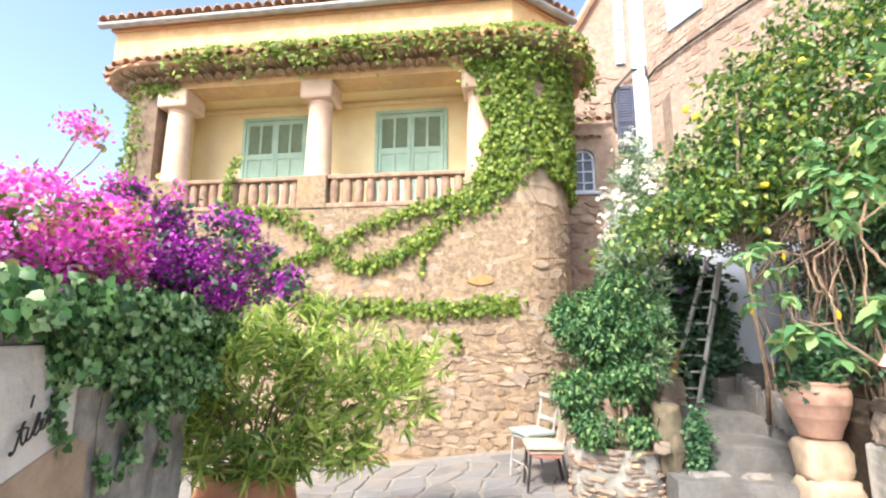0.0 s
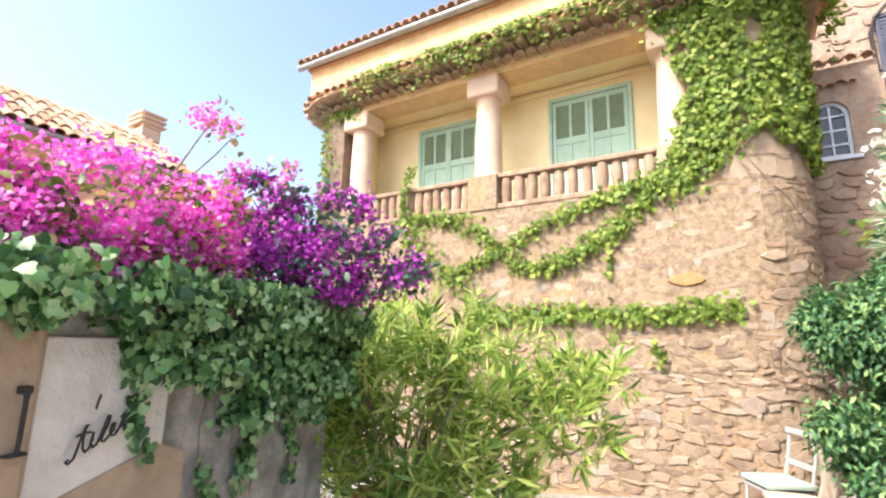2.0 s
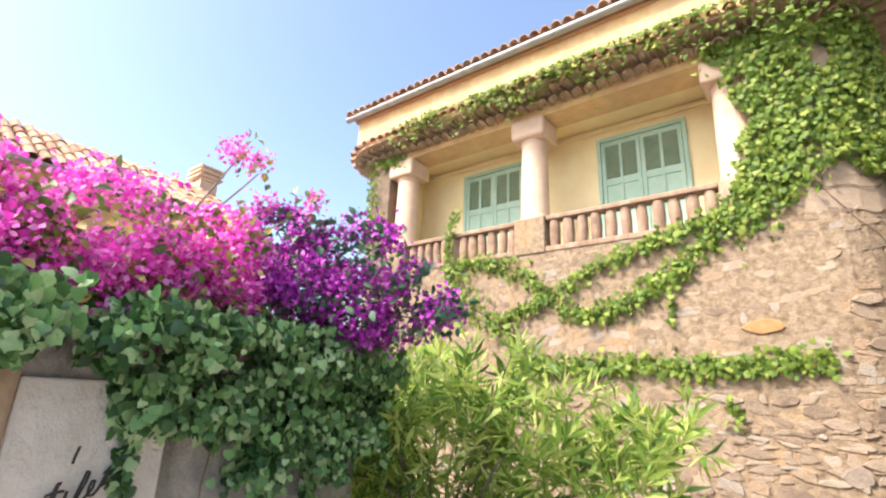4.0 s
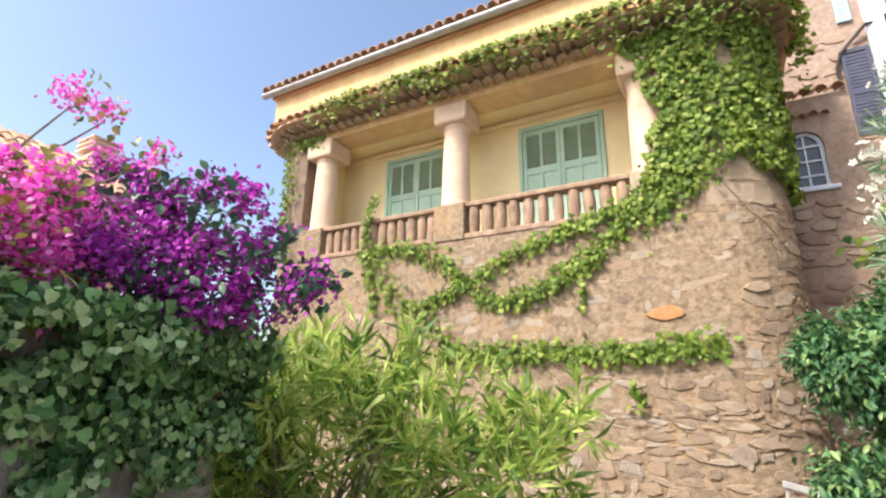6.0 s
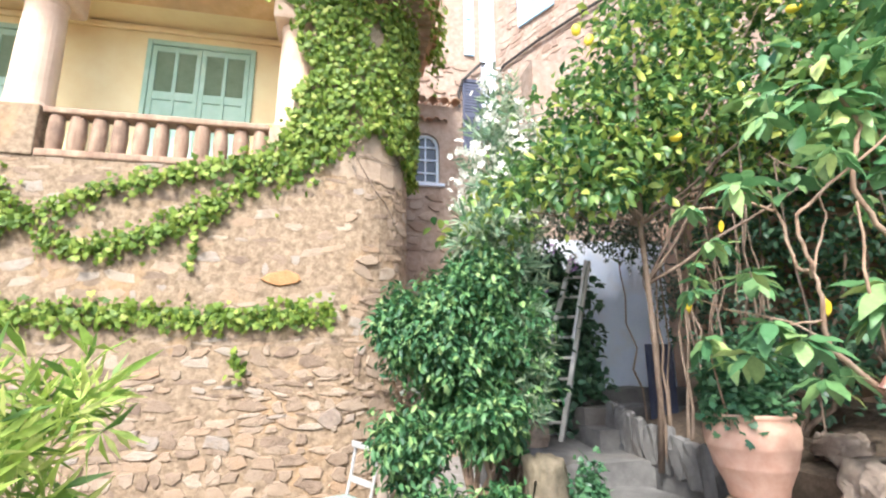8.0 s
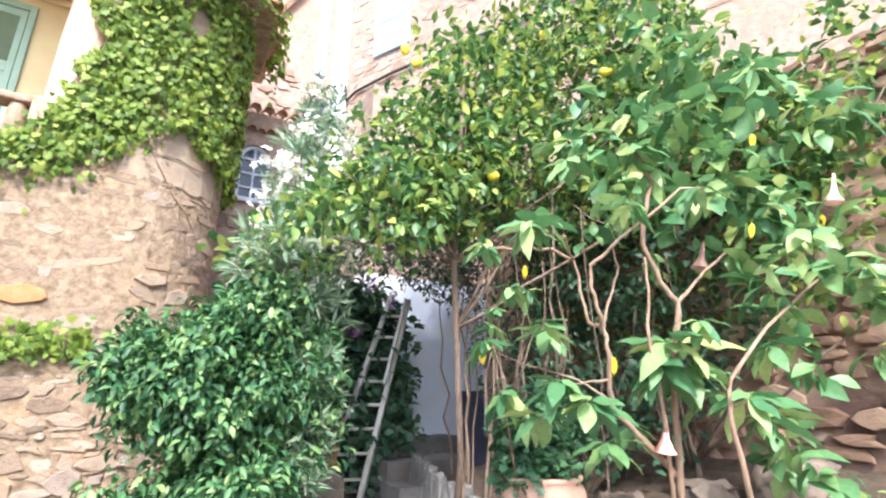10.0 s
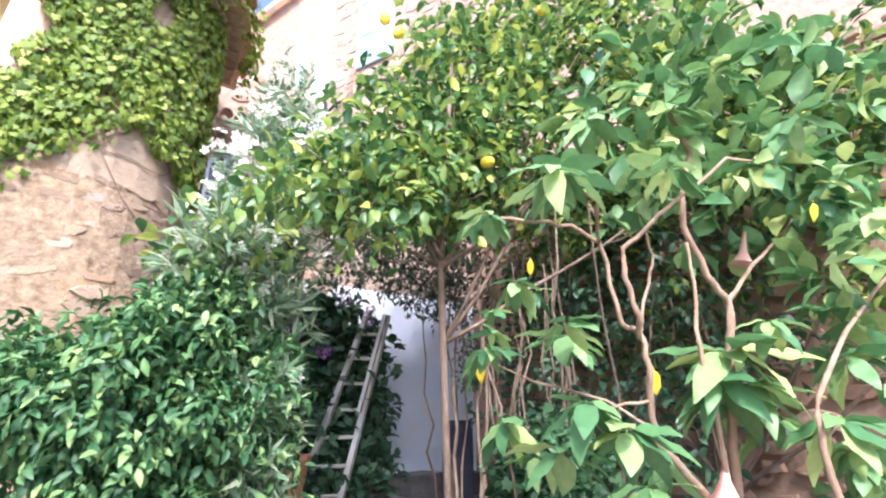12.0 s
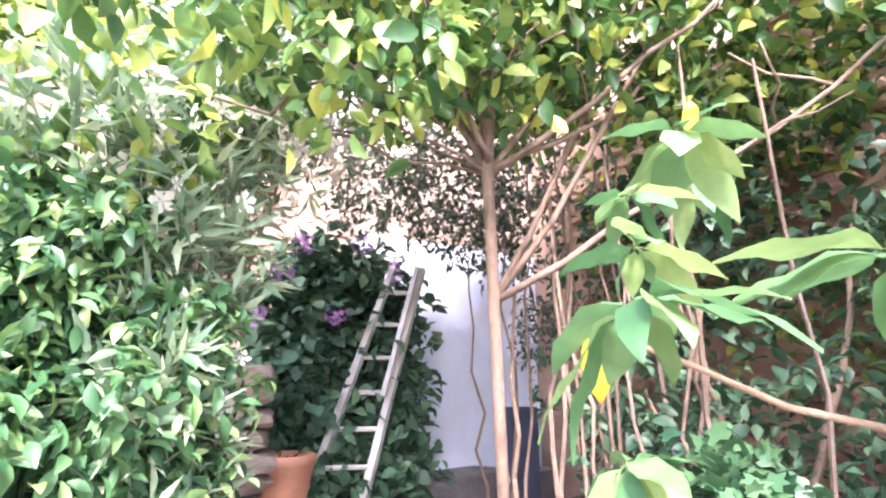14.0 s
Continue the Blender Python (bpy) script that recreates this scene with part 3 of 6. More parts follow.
for (xo, zo), (xi, zi) in zip(outer, inner):
    rows.append([bm.verts.new(c) for c in ((xo, wy + 0.06, zo), (xi, wy + 0.06, zi), (xi, wy + 0.12, zi), (xo, wy + 0.12, zo))])
for a, b in zip(rows, rows[1:] + rows[:1]):
    for k in range(4):
        bm.faces.new((a[k], a[(k + 1) % 4], b[(k + 1) % 4], b[k]))
part("window_frame", bm, M_SHADE_WHITE, arched)
bm = bmesh.new()
box(bm, (cx - 0.012, wy + 0.065, wz0 + 0.05), (cx + 0.012, wy + 0.11, 5.2))
for z in (4.58, 4.80, 5.02):
    box(bm, (wx0 + 0.03, wy + 0.068, z - 0.012), (wx1 - 0.03, wy + 0.108, z + 0.012))
part("glazing_bars", bm, M_SHADE_WHITE, arched)
bm = bmesh.new()
bm.faces.new([bm.verts.new((x, wy + 0.10, z)) for x, z in inner])
part("pane", bm, glass, arched)
bm = bmesh.new()
box(bm, (wx0 - 0.08, wy - 0.06, wz0 - 0.06), (wx1 + 0.08, wy - 0.003, wz0 - 0.003), 0.01)
part("window_sill", bm, M_SHADE_WHITE, arched)
for i in range(5):
    tile(link_wall, Vector((1.1 + i * 0.19, wy - 0.12, 5.76)), Vector((0, -1, 0)), radians(20))
for i in range(5):
    tile(link_wall, Vector((1.15 + i * 0.13, wy - 0.08, 5.42 + 0.02 * (i % 2))), Vector((0, -1, 0)), radians(20), s=0.7)

CORNER = Vector((3.05, 10.75, 0))
ALONG = Vector((1.05, -1.95, 0)).normalized()
OUT = Vector((-ALONG.y, ALONG.x, 0)) * -1
if OUT.x > 0:
    OUT = -OUT
tall = thing("tall_stone_building", (0, 0, 0), "tall rose-coloured stone building with pale corner and shutters", "building")
FR = Matrix(((ALONG.x, -OUT.x, 0, CORNER.x), (ALONG.y, -OUT.y, 0, CORNER.y), (0, 0, 1, 0), (0, 0, 0, 1)))   # u along the face, v into the wall, z
bm = bmesh.new()
box(bm, (0, 0, -0.4), (9.0, 0.5, 11.5), m=FR)
part("wall", bm, M_BACKSTONE, tall, "rough rose stone wall")
bm = bmesh.new()
v = [(1.2, -0.4), (3.04, -0.4), (3.04, 11.5), (2.9, 11.0), (1.2, 8.1)]
fr_, bk_ = [bm.verts.new((x, 10.75, z)) for x, z in v], [bm.verts.new((x, 11.15, z)) for x, z in v]
bm.faces.new(fr_)
bm.faces.new(bk_[::-1])
for i in range(5):
    bm.faces.new((fr_[i], fr_[(i + 1) % 5], bk_[(i + 1) % 5], bk_[i]))
part("gable", bm, M_BACKSTONE, tall)
bm = bmesh.new()
tube(bm, [(1.1, 10.68, 7.95), (2.95, 10.68, 11.15)], 0.09, 6)
part("verge", bm, M_TILE, tall, "orange clay verge of the gable")


def plank_shutter(m, w, h, mat, label):
    """A boarded shutter with two battens and louvres; m carries u, depth, z."""
    th = thing("shutter", m @ Vector((0, 0, 0)), label, "shutter")
    r = m.to_3x3().to_4x4()
    bm = bmesh.new()
    for a, b, c, d in ((0, 0.05, 0, h), (w - 0.05, w, 0, h), (0.05, w - 0.05, 0, 0.07), (0.05, w - 0.05, h - 0.07, h), (0.05, w - 0.05, h * 0.45, h * 0.45 + 0.07)):
        box(bm, (a, -0.05, c), (b, -0.005, d), 0.004, r)
    part("frame", bm, mat, th)
    n = int(h / 0.07)
    for i in range(n):
        bm = bmesh.new()
        box(bm, (0.05, -0.035, 0.075 + i * (h - 0.15) / n), (w - 0.05, -0.012, 0.075 + (i + 0.8) * (h - 0.15) / n), 0.0, r)
        part("slat", bm, mat, th)
    return th


plank_shutter(Matrix.Translation((2.36, 10.74, 5.65)), 0.38, 1.55, M_DARKBLUE, "closed dark blue louvred shutter on the tall building")
plank_shutter(FR @ Matrix.Translation((0.75, -0.01, 8.05)), 0.85, 1.6, M_BLUE, "pale blue shutter high on the stone building")
plank_shutter(Matrix.Translation((2.42, 10.74, 7.75)), 0.2, 1.9, M_BLUE, "narrow pale blue shutter on the tall building")
bm = bmesh.new()
box(bm, (2.76, 10.66, 4.0), (3.06, 10.747, 11.2), 0.01)
part("quoin", bm, M_SHADE_WHITE, tall, "pale grey rendered corner strip")
cable = bmesh.new()
pts = [Vector((2.30, 10.70, 6.2)), Vector((2.28, 10.70, 6.9)), Vector((2.36, 10.68, 7.15)), Vector((2.75, 10.62, 7.55))] + [FR @ Vector((u, -0.06, z)) for u, z in ((-0.05, 7.62), (0.05, 7.66), (0.12, 7.3), (0.35, 7.42), (1.2, 7.5), (2.4, 7.52), (4.0, 7.5), (8.0, 7.6))]
tube(cable, pts, 0.03, 6)
part("cable", cable, M_IRON, tall, "black bundled cables along the wall")
bm = bmesh.new()
for i in range(4):
    tube(bm, [FR @ Vector((0.02 + 0.05 * math.sin(a + i), -0.07, 7.5 + 0.12 * math.cos(a * 1.7 + i))) for a in [k * 0.5 for k in range(14)]], 0.018, 5)
part("cable_coil", bm, M_IRON, tall)

# ------------------------------------------------------------------ wall and house at the side of the yard
side = thing("garden_wall", (0, 0, 0), "old grey rendered garden wall overgrown with ivy", "wall", kind="structure")
WA, WB = Vector((-1.855, 1.505, 0)), Vector((-2.20, 3.18, 0))
wd = (WB - WA).normalized()
wn_ = Vector((wd.y, -wd.x, 0))            # towards the yard
SW = Matrix(((wd.x, wn_.x, 0, WA.x), (wd.y, wn_.y, 0, WA.y), (0, 0, 1, 0), (0, 0, 0, 1)))   # u along, v out of the face, z
WLEN = (WB - WA).length


def relief_wall(bm, u0, u1, z0, z1, thick, m, amp, seed, n=26, k=22):
    """A wall whose face is uneven."""
    f = [[bm.verts.new(m @ Vector((u0 + (u1 - u0) * i / n, amp * noise.noise((i * 0.5 + seed, j * 0.5, seed)) * (0 if i in (0, n) or j in (0, k) else 1), z0 + (z1 - z0) * j / k))) for i in range(n + 1)] for j in range(k + 1)]
    for j in range(k):
        for i in range(n):
            bm.faces.new((f[j][i], f[j][i + 1], f[j + 1][i + 1], f[j + 1][i]))
    b = [bm.verts.new(m @ Vector(c)) for c in ((u0, -thick, z0), (u1, -thick, z0), (u1, -thick, z1), (u0, -thick, z1))]
    bm.faces.new(b[::-1])
    bm.faces.new([f[0][i] for i in range(n, -1, -1)] + [b[0], b[1]])
    bm.faces.new([f[k][i] for i in range(n + 1)] + [b[2], b[3]])
    bm.faces.new([f[j][0] for j in range(k + 1)] + [b[3], b[0]])
    bm.faces.new([f[j][n] for j in range(k, -1, -1)] + [b[1], b[2]])


bm = bmesh.new()
relief_wall(bm, 0, WLEN, -0.5, 1.80, 0.35, SW, 0.03, 3.1)
part("wall", bm, M_GREYWALL, side)
bm = bmesh.new()
box(bm, (0.048, 0.016, 1.0), (0.52, 0.034, 1.66), 0.006, SW)
part("render_patch", bm, M_PALEWALL, side, "pale whitewashed patch of render")
bm = bmesh.new()
q = [(0.048, -0.4), (0.62, -0.4), (0.62, 1.22), (0.50, 1.27), (0.048, 1.14)]
fr_, bk_ = [bm.verts.new(SW @ Vector((u, 0.045, z))) for u, z in q], [bm.verts.new(SW @ Vector((u, 0.0, z))) for u, z in q]
bm.faces.new(fr_)
for i in range(5):
    bm.faces.new((fr_[i], bk_[i], bk_[(i + 1) % 5], fr_[(i + 1) % 5]))
part("render_patch", bm, M_BUFF, side, "sand-coloured lower render")
bm = bmesh.new()
box(bm, (-1.2, -0.38, -0.5), (0.045, 0.05, 1.72), 0.02, SW)
part("gate_pier", bm, M_BUFF, side, "brown rendered pier beside the wall")
# iron bolt on the pier
bolt = thing("iron_bolt", SW @ Vector((-0.01, 0.05, 1.43)), "rusty black iron bolt fixed to the brown pier", "bolt")
bm = bmesh.new()
tube(bm, [SW.to_3x3() @ Vector((0, 0.03, z)) for z in (-0.10, -0.06, 0.0, 0.05, 0.08)], [0.006, 0.007, 0.007, 0.007, 0.010], 8)
part("rod", bm, M_IRON, bolt)
bm = bmesh.new()
box(bm, (-0.025, 0.0, -0.108), (0.03, 0.03, -0.098), 0.003, SW.to_3x3().to_4x4())
part("bracket", bm, M_IRON, bolt)
bm = bmesh.new()
box(bm, (-0.014, 0.0, 0.065), (0.014, 0.035, 0.088), 0.004, SW.to_3x3().to_4x4())
part("head", bm, M_IRON, bolt)
# wrought iron script on the wall, not legible
sign = thing("iron_script_sign", SW @ Vector((0.14, 0.06, 1.27)), "black wrought iron sign in curling script on the wall", "sign")
STROKES = [[(20, 30), (5, 15), (20, 2), (45, 30), (60, 90), (75, 170), (90, 225), (105, 235), (92, 215), (85, 150), (90, 90), (105, 65), (125, 90), (140, 150)],
           [(45, 165), (80, 182), (125, 190)],
           [(140, 190), (130, 120), (145, 90), (165, 110), (185, 170), (205, 250), (215, 290), (230, 290), (220, 230), (195, 160), (190, 130), (210, 125), (235, 160)],
           [(235, 160), (260, 200), (265, 240), (250, 240), (240, 200), (245, 160), (270, 165), (290, 200), (315, 280), (325, 300), (330, 280), (310, 230), (300, 210), (325, 230), (340, 210), (320, 195)],
           [(135, 330), (142, 380), (152, 425)]]
for k, st in enumerate(STROKES):
    bm = bmesh.new()
    pts = [SW.to_3x3() @ Vector((a / 330 * 0.19, 0.0, b / 300 * 0.15 - a / 330 * 0.02)) for a, b in st]
    fine = []
    for p, q, r_ in zip(pts, pts[1:], pts[2:] + [pts[-1]]):
        fine += [p, p.lerp(q, 0.5)]
    fine.append(pts[-1])
    tube(bm, fine, 0.0042, 5)
    part("iron_stroke", bm, M_IRON, sign)

# neighbour's house with a tiled roof
neigh = thing("neighbour_house", (0, 0, 0), "neighbouring house with a weathered clay tile roof", "house")
bm = bmesh.new()
box(bm, (-12.1, -3.0, -0.3), (-8.9, 5.95, 4.66))
part("wall", bm, M_OCHRE, neigh)
bm = bmesh.new()
e0, e1, ez, rdg = -8.62, -10.45, 4.68, 5.80
pr = [(e0, ez - 0.08), (e0, ez), (e1, rdg), (-12.3, ez), (-12.3, ez - 0.08)]
rows = [[bm.verts.new((x, y, z)) for x, z in pr] for y in (-3.2, 6.2)]
for k in range(5):
    bm.faces.new((rows[0][k], rows[0][(k + 1) % 5], rows[1][(k + 1) % 5], rows[1][k]))
bm.faces.new(rows[0])
bm.faces.new(rows[1][::-1])
part("roof", bm, M_TILE, neigh)
slope = math.atan2(rdg - ez, e0 - e1)
for j in range(5):
    for i in range(40):
        x = e0 + 0.05 - j * 0.38
        tile(neigh, Vector((x, -1.65 + i * 0.195, ez + (e0 - x) * math.tan(slope) + 0.02)), Vector((1, 0, 0)), slope - 0.02, s=1.08)
bm = bmesh.new()
gutter(bm, (-8.56, -3.2, 4.63), (-8.56, 6.2, 4.63), 0.06)
part("gutter", bm, M_ZINC, neigh, smooth=True)
bm = bmesh.new()
box(bm, (-10.8, 5.78, 5.4), (-10.32, 6.18, 6.02), 0.02)
chim = part("chimney", bm, M_COLUMN, neigh)
for z in (6.09, 6.20, 6.31):
    bm = bmesh.new()
    box(bm, (-10.87, 5.71, z), (-10.25, 6.25, z + 0.045), 0.01)
    part("slab", bm, M_COLUMN, chim)
    for xx in (-10.8, -10.42):
        bm = bmesh.new()
        box(bm, (xx, 5.79, z - 0.068), (xx + 0.11, 6.16, z - 0.001))
        part("vent_block", bm, M_COLUMN, chim)

# unseen pale walls, added to bounce light and close the yard behind
close = thing("facing_wall", (0, 0, 0), "plain pale wall added out of view to bounce light and close the yard", "wall", kind="structure")
bm = bmesh.new()
box(bm, (-7.0, -6.5, -0.5), (9.0, -6.0, 2.4))
part("wall", bm, M_PALEWALL, close)
bm = bmesh.new()
box(bm, (9.0, -6.5, -0.5), (9.5, 4.0, 2.4))
part("wall", bm, M_PALEWALL, close)


# ------------------------------------------------------------------ steps, planter, retaining stones
def rough_block(name, c, size, mat, parent, seed, amp=0.03, cuts=3, turn=0.0, label=""):
    """A hewn stone: a cube with worn corners and an uneven face."""
    bm = bmesh.new()
    bmesh.ops.create_cube(bm, size=1)
    bmesh.ops.subdivide_edges(bm, edges=bm.edges[:], cuts=cuts, use_grid_fill=True)
    lean = Vector((noise.noise((seed, 1, 2)), noise.noise((2, seed, 1)), 0)) * 0.35
    for v in bm.verts:
        p = v.co.copy()
        e = p * 2
        k = 1 - 0.07 * (abs(e.x * e.y) ** 4 + abs(e.y * e.z) ** 4 + abs(e.x * e.z) ** 4)
        v.co = Vector(((p.x + lean.x * p.z * e.y) * size[0], (p.y + lean.y * p.z) * size[1], (p.z + 0.12 * lean.x * p.x) * size[2])) * k
        for f_, a_ in ((5, amp), (16, amp * 0.45)):
            v.co += Vector((noise.noise(p * f_ + Vector((seed, 0, 0))), noise.noise(p * f_ + Vector((0, seed, 9))), noise.noise(p * f_ + Vector((5, 0, seed))))) * a_
    ob = part(name, bm, mat, parent, label, smooth=cuts > 2)
    ob.location = c
    ob.rotation_euler = (0, 0, turn)
    return ob


stairs = thing("garden_steps", (0, 0, 0), "worn grey stone steps climbing to a white wall", "steps", kind="structure")
STEPS = [(1.30, 2.32, 4.55, 5.0, 0.53), (1.25, 2.45, 4.95, 5.7, 0.73), (1.5, 2.7, 5.6, 6.9, 0.90), (2.34, 3.4, 6.1, 6.5, 1.05), (2.38, 3.5, 6.45, 6.75, 1.20), (2.40, 3.7, 6.72, 7.6, 1.35)]
for i, (xa, xb, ya, yb, z) in enumerate(STEPS):
    bm = bmesh.new()
    bmesh.ops.create_cube(bm, size=1)
    bmesh.ops.subdivide_edges(bm, edges=bm.edges[:], cuts=7, use_grid_fill=True)
    for v in bm.verts:
        v.co = Vector(((xa + xb) / 2 + v.co.x * (xb - xa), (ya + yb) / 2 + v.co.y * (yb - ya), (z - 0.4) + (v.co.z + 0.5) * 0.4))
        v.co += Vector((0, noise.noise(v.co * 4), noise.noise(v.co * 3 + Vector((3, 1, 7))) * 0.6)) * 0.035
    part("step", bm, M_CEMENT, stairs, smooth=False)
# worn pale slabs on the step edges
for x, y, z, w, d in ((1.62, 4.75, 0.545, 0.32, 0.14), (1.50, 5.12, 0.755, 0.30, 0.16), (1.98, 4.74, 0.543, 0.24, 0.12)):
    rough_block("slab", (x, y, z - 0.03), (w, d, 0.09), M_JOINT, stairs, x * 7, 0.02, 2, 0.2)

white = thing("white_wall", (0, 0, 0), "whitewashed wall at the head of the steps", "wall", kind="structure")
bm = bmesh.new()
# whitewash is white; its blue is shade tinted into the paint
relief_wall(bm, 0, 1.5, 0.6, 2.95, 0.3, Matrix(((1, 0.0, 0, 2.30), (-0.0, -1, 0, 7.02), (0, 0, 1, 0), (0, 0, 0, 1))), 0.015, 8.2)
part("wall", bm, M_SHADE_WHITE, white)
bm = bmesh.new()
box(bm, (2.3, 7.024, 2.955), (4.2, 7.4, 5.2))
part("wall", bm, M_BACKSTONE, white)
garden_back = thing("terrace_wall", (0, 0, 0), "red-brown stone wall behind the fruit trees", "wall", kind="structure")
bm = bmesh.new()
relief_wall(bm, 0, 7.0, -0.3, 3.9, 0.4, Matrix(((0.10, -1, 0, 3.75), (-1, -0.10, 0, 7.6), (0, 0, 1, 0), (0, 0, 0, 1))), 0.05, 5.5, 60, 40)
part("wall", bm, M_REDWALL, garden_back, smooth=True)
bm = bmesh.new()
n, k = 16, 16
f = [[bm.verts.new((2.66 + 1.4 * i / n, 2.2 + 4.2 * j / k, 1.04 + 0.32 * (i / n) + 0.07 * noise.noise((i * 0.6, j * 0.6, 2)))) for i in range(n + 1)] for j in range(k + 1)]
for j in range(k):
    for i in range(n):
        bm.faces.new((f[j][i], f[j][i + 1], f[j + 1][i + 1], f[j + 1][i]))
rim = [f[0][i] for i in range(n + 1)] + [f[j][n] for j in range(1, k + 1)] + [f[k][i] for i in range(n - 1, -1, -1)] + [f[j][0] for j in range(k - 1, 0, -1)]
low = [bm.verts.new((v.co.x, v.co.y, -0.3)) for v in rim]
for i in range(len(rim)):
    bm.faces.new((rim[i], low[i], low[(i + 1) % len(rim)], rim[(i + 1) % len(rim)]))
bed = tagged(part("planting_bed", bm, M_SOIL), "raised bed of dark soil behind edging stones", "ground", kind="structure")
rng = random.Random(11)
edging = thing("stone_edging", (0, 0, 0), "row of rough boulders edging the raised bed", "stones")
BOULDERS = [(2.74, 4.10, 0.96, 0.30, 0.24, 0.22), (2.98, 3.74, 0.98, 0.42, 0.26, 0.28), (3.32, 3.30, 1.0, 0.40, 0.28, 0.28), (3.2, 4.15, 1.15, 0.26, 0.2, 0.14), (2.9, 4.45, 1.08, 0.22, 0.16, 0.12), (3.6, 3.9, 1.25, 0.36, 0.26, 0.2), (2.70, 3.92, 0.98, 0.16, 0.14, 0.14), (3.16, 3.52, 1.0, 0.2, 0.16, 0.16)]
for i, (x, y, z, sx, sy, sz) in enumerate(BOULDERS):
    rough_block("stone", (x, y, z + 0.07), (sx * 1.12, sy * 1.1, sz * 1.1), M_BOULDER if i != 6 else M_TERRAPALE, edging, i * 3.3, 0.045, 5, rng.uniform(-0.4, 0.4))
for i in range(9):      # upright slabs along the steps
    y = 4.95 + 0.165 * i
    rough_block("slab", (2.47 + 0.012 * i + rng.uniform(-0.015, 0.015), y, 0.93 + 0.02 * i), (0.085, 0.145, 0.34 + rng.uniform(-0.05, 0.06)), M_CEMENT, edging, i * 1.7, 0.018, 2, rng.uniform(-0.12, 0.12))
bm = bmesh.new()
box(bm, (2.56, 2.2, 0.0), (2.70, 4.30, 0.93), 0.03)
part("retaining_face", bm, M_GREYWALL, edging, "grey rendered face under the stones")
bm = bmesh.new()
box(bm, (2.50, 4.78, 0.0), (2.72, 6.3, 0.95), 0.04)
part("retaining_face", bm, M_CEMENT, edging)

# pot on its two-block plinth
plinth = thing("stone_plinth", (2.38, 4.52, 0), "plinth of two rough buff stone blocks", "plinth")
rough_block("block", (0.02, 0, 0.44), (0.39, 0.38, 0.36), M_BUFF, plinth, 2.2, 0.02, 4)
rough_block("block", (0.0, 0, 0.74), (0.32, 0.32, 0.33), M_BUFF, plinth, 7.2, 0.02, 4)
rough_block("block", (0.03, 0, 0.16), (0.46, 0.45, 0.34), M_BUFF, plinth, 5.2, 0.02, 4)


def urn(name, at, profile, mat, label):
    th = thing(name, at, label, "pot")
    bm = bmesh.new()
    lathe(bm, profile + [(profile[-1][0] - 0.03, profile[-1][1] - 0.002), (profile[-1][0] - 0.04, profile[-1][1] - 0.08)], 40, cap=True)
    part("pot", bm, mat, th, smooth=True)
    bm = bmesh.new()
    lathe(bm, [(profile[-1][0] - 0.041, profile[-1][1] - 0.09), (profile[-1][0] - 0.041, profile[-1][1] - 0.05)], 24)
    part("soil", bm, M_SOIL, th)
    return th


urn("terracotta_pot", (2.40, 4.53, 0.915), [(r * 0.84, z * 0.95) for r, z in ((0.165, 0), (0.172, 0.02), (0.182, 0.06), (0.232, 0.16), (0.239, 0.168), (0.238, 0.178), (0.268, 0.27), (0.275, 0.278), (0.274, 0.288), (0.282, 0.34), (0.276, 0.385), (0.250, 0.425), (0.262, 0.435), (0.268, 0.45), (0.255, 0.46))], M_TERRAPALE, "pale terracotta pot with ridged belly on a plinth")
urn("terracotta_pot", (-2.08, 3.80, -0.20), [(0.22, 0), (0.24, 0.03), (0.33, 0.28), (0.38, 0.52), (0.385, 0.64), (0.365, 0.74), (0.31, 0.81), (0.315, 0.85), (0.30, 0.865)], M_TERRA, "large round red terracotta pot holding an oleander")

# ring planter of flat stones
planter = thing("stone_planter", (0.95, 5.18, 0), "round dry-stone planter ringing a jasmine bush", "planter")
bm = bmesh.new()
lathe(bm, [(0.40, 0.0), (0.40, 0.66)], 24, (0, 0, 0.05), (1.0, 0.9))
part("fill", bm, M_SOIL, planter)
rng = random.Random(4)
bm = bmesh.new()
lathe(bm, [(0.445, 0.0), (0.43, 0.60), (0.41, 0.64)], 32, (0, 0, 0.05), (1.0, 0.9))
part("mortar", bm, M_GREYWALL, planter, smooth=True)
for j in range(13):
    a = rng.uniform(0, 1)
    while a < 2 * math.pi + 0.6:
        w = rng.uniform(0.07, 0.22)
        r = 0.445 + rng.uniform(-0.012, 0.012) - 0.002 * j
        if rng.random() > 0.30:
            rough_block("stone", (r * math.cos(a), 0.9 * r * math.sin(a), 0.10 + j * 0.048), (w, 0.055, rng.uniform(0.022, 0.038)), M_BOULDER if rng.random() < 0.7 else M_REDWALL, planter, a * 3 + j, 0.014, 1, a + math.pi / 2)
        a += w / r + 0.03
stone = thing("standing_stone", (1.36, 4.95, 0.66), "upright ochre stone slab beside the planter", "stone")
rough_block("stone", (0, 0, 0.12), (0.21, 0.17, 0.62), M_MOSSY, stone, 3.3, 0.05, 4, 0.2)
for x, y, s_ in ((1.25, 4.78, 0.10), (0.72, 4.8, 0.05), (1.62, 4.45, 0.03)):
    ob = thing("loose_stone", (x, y, 0.74 if s_ > 0.06 else rise(x, y) + 0.02), "small loose pale stone on the planter rim", "stone")
    rough_block("stone", (0, 0, 0), (s_ * 1.5, s_, s_), M_BOULDER, ob, x, 0.02, 2)


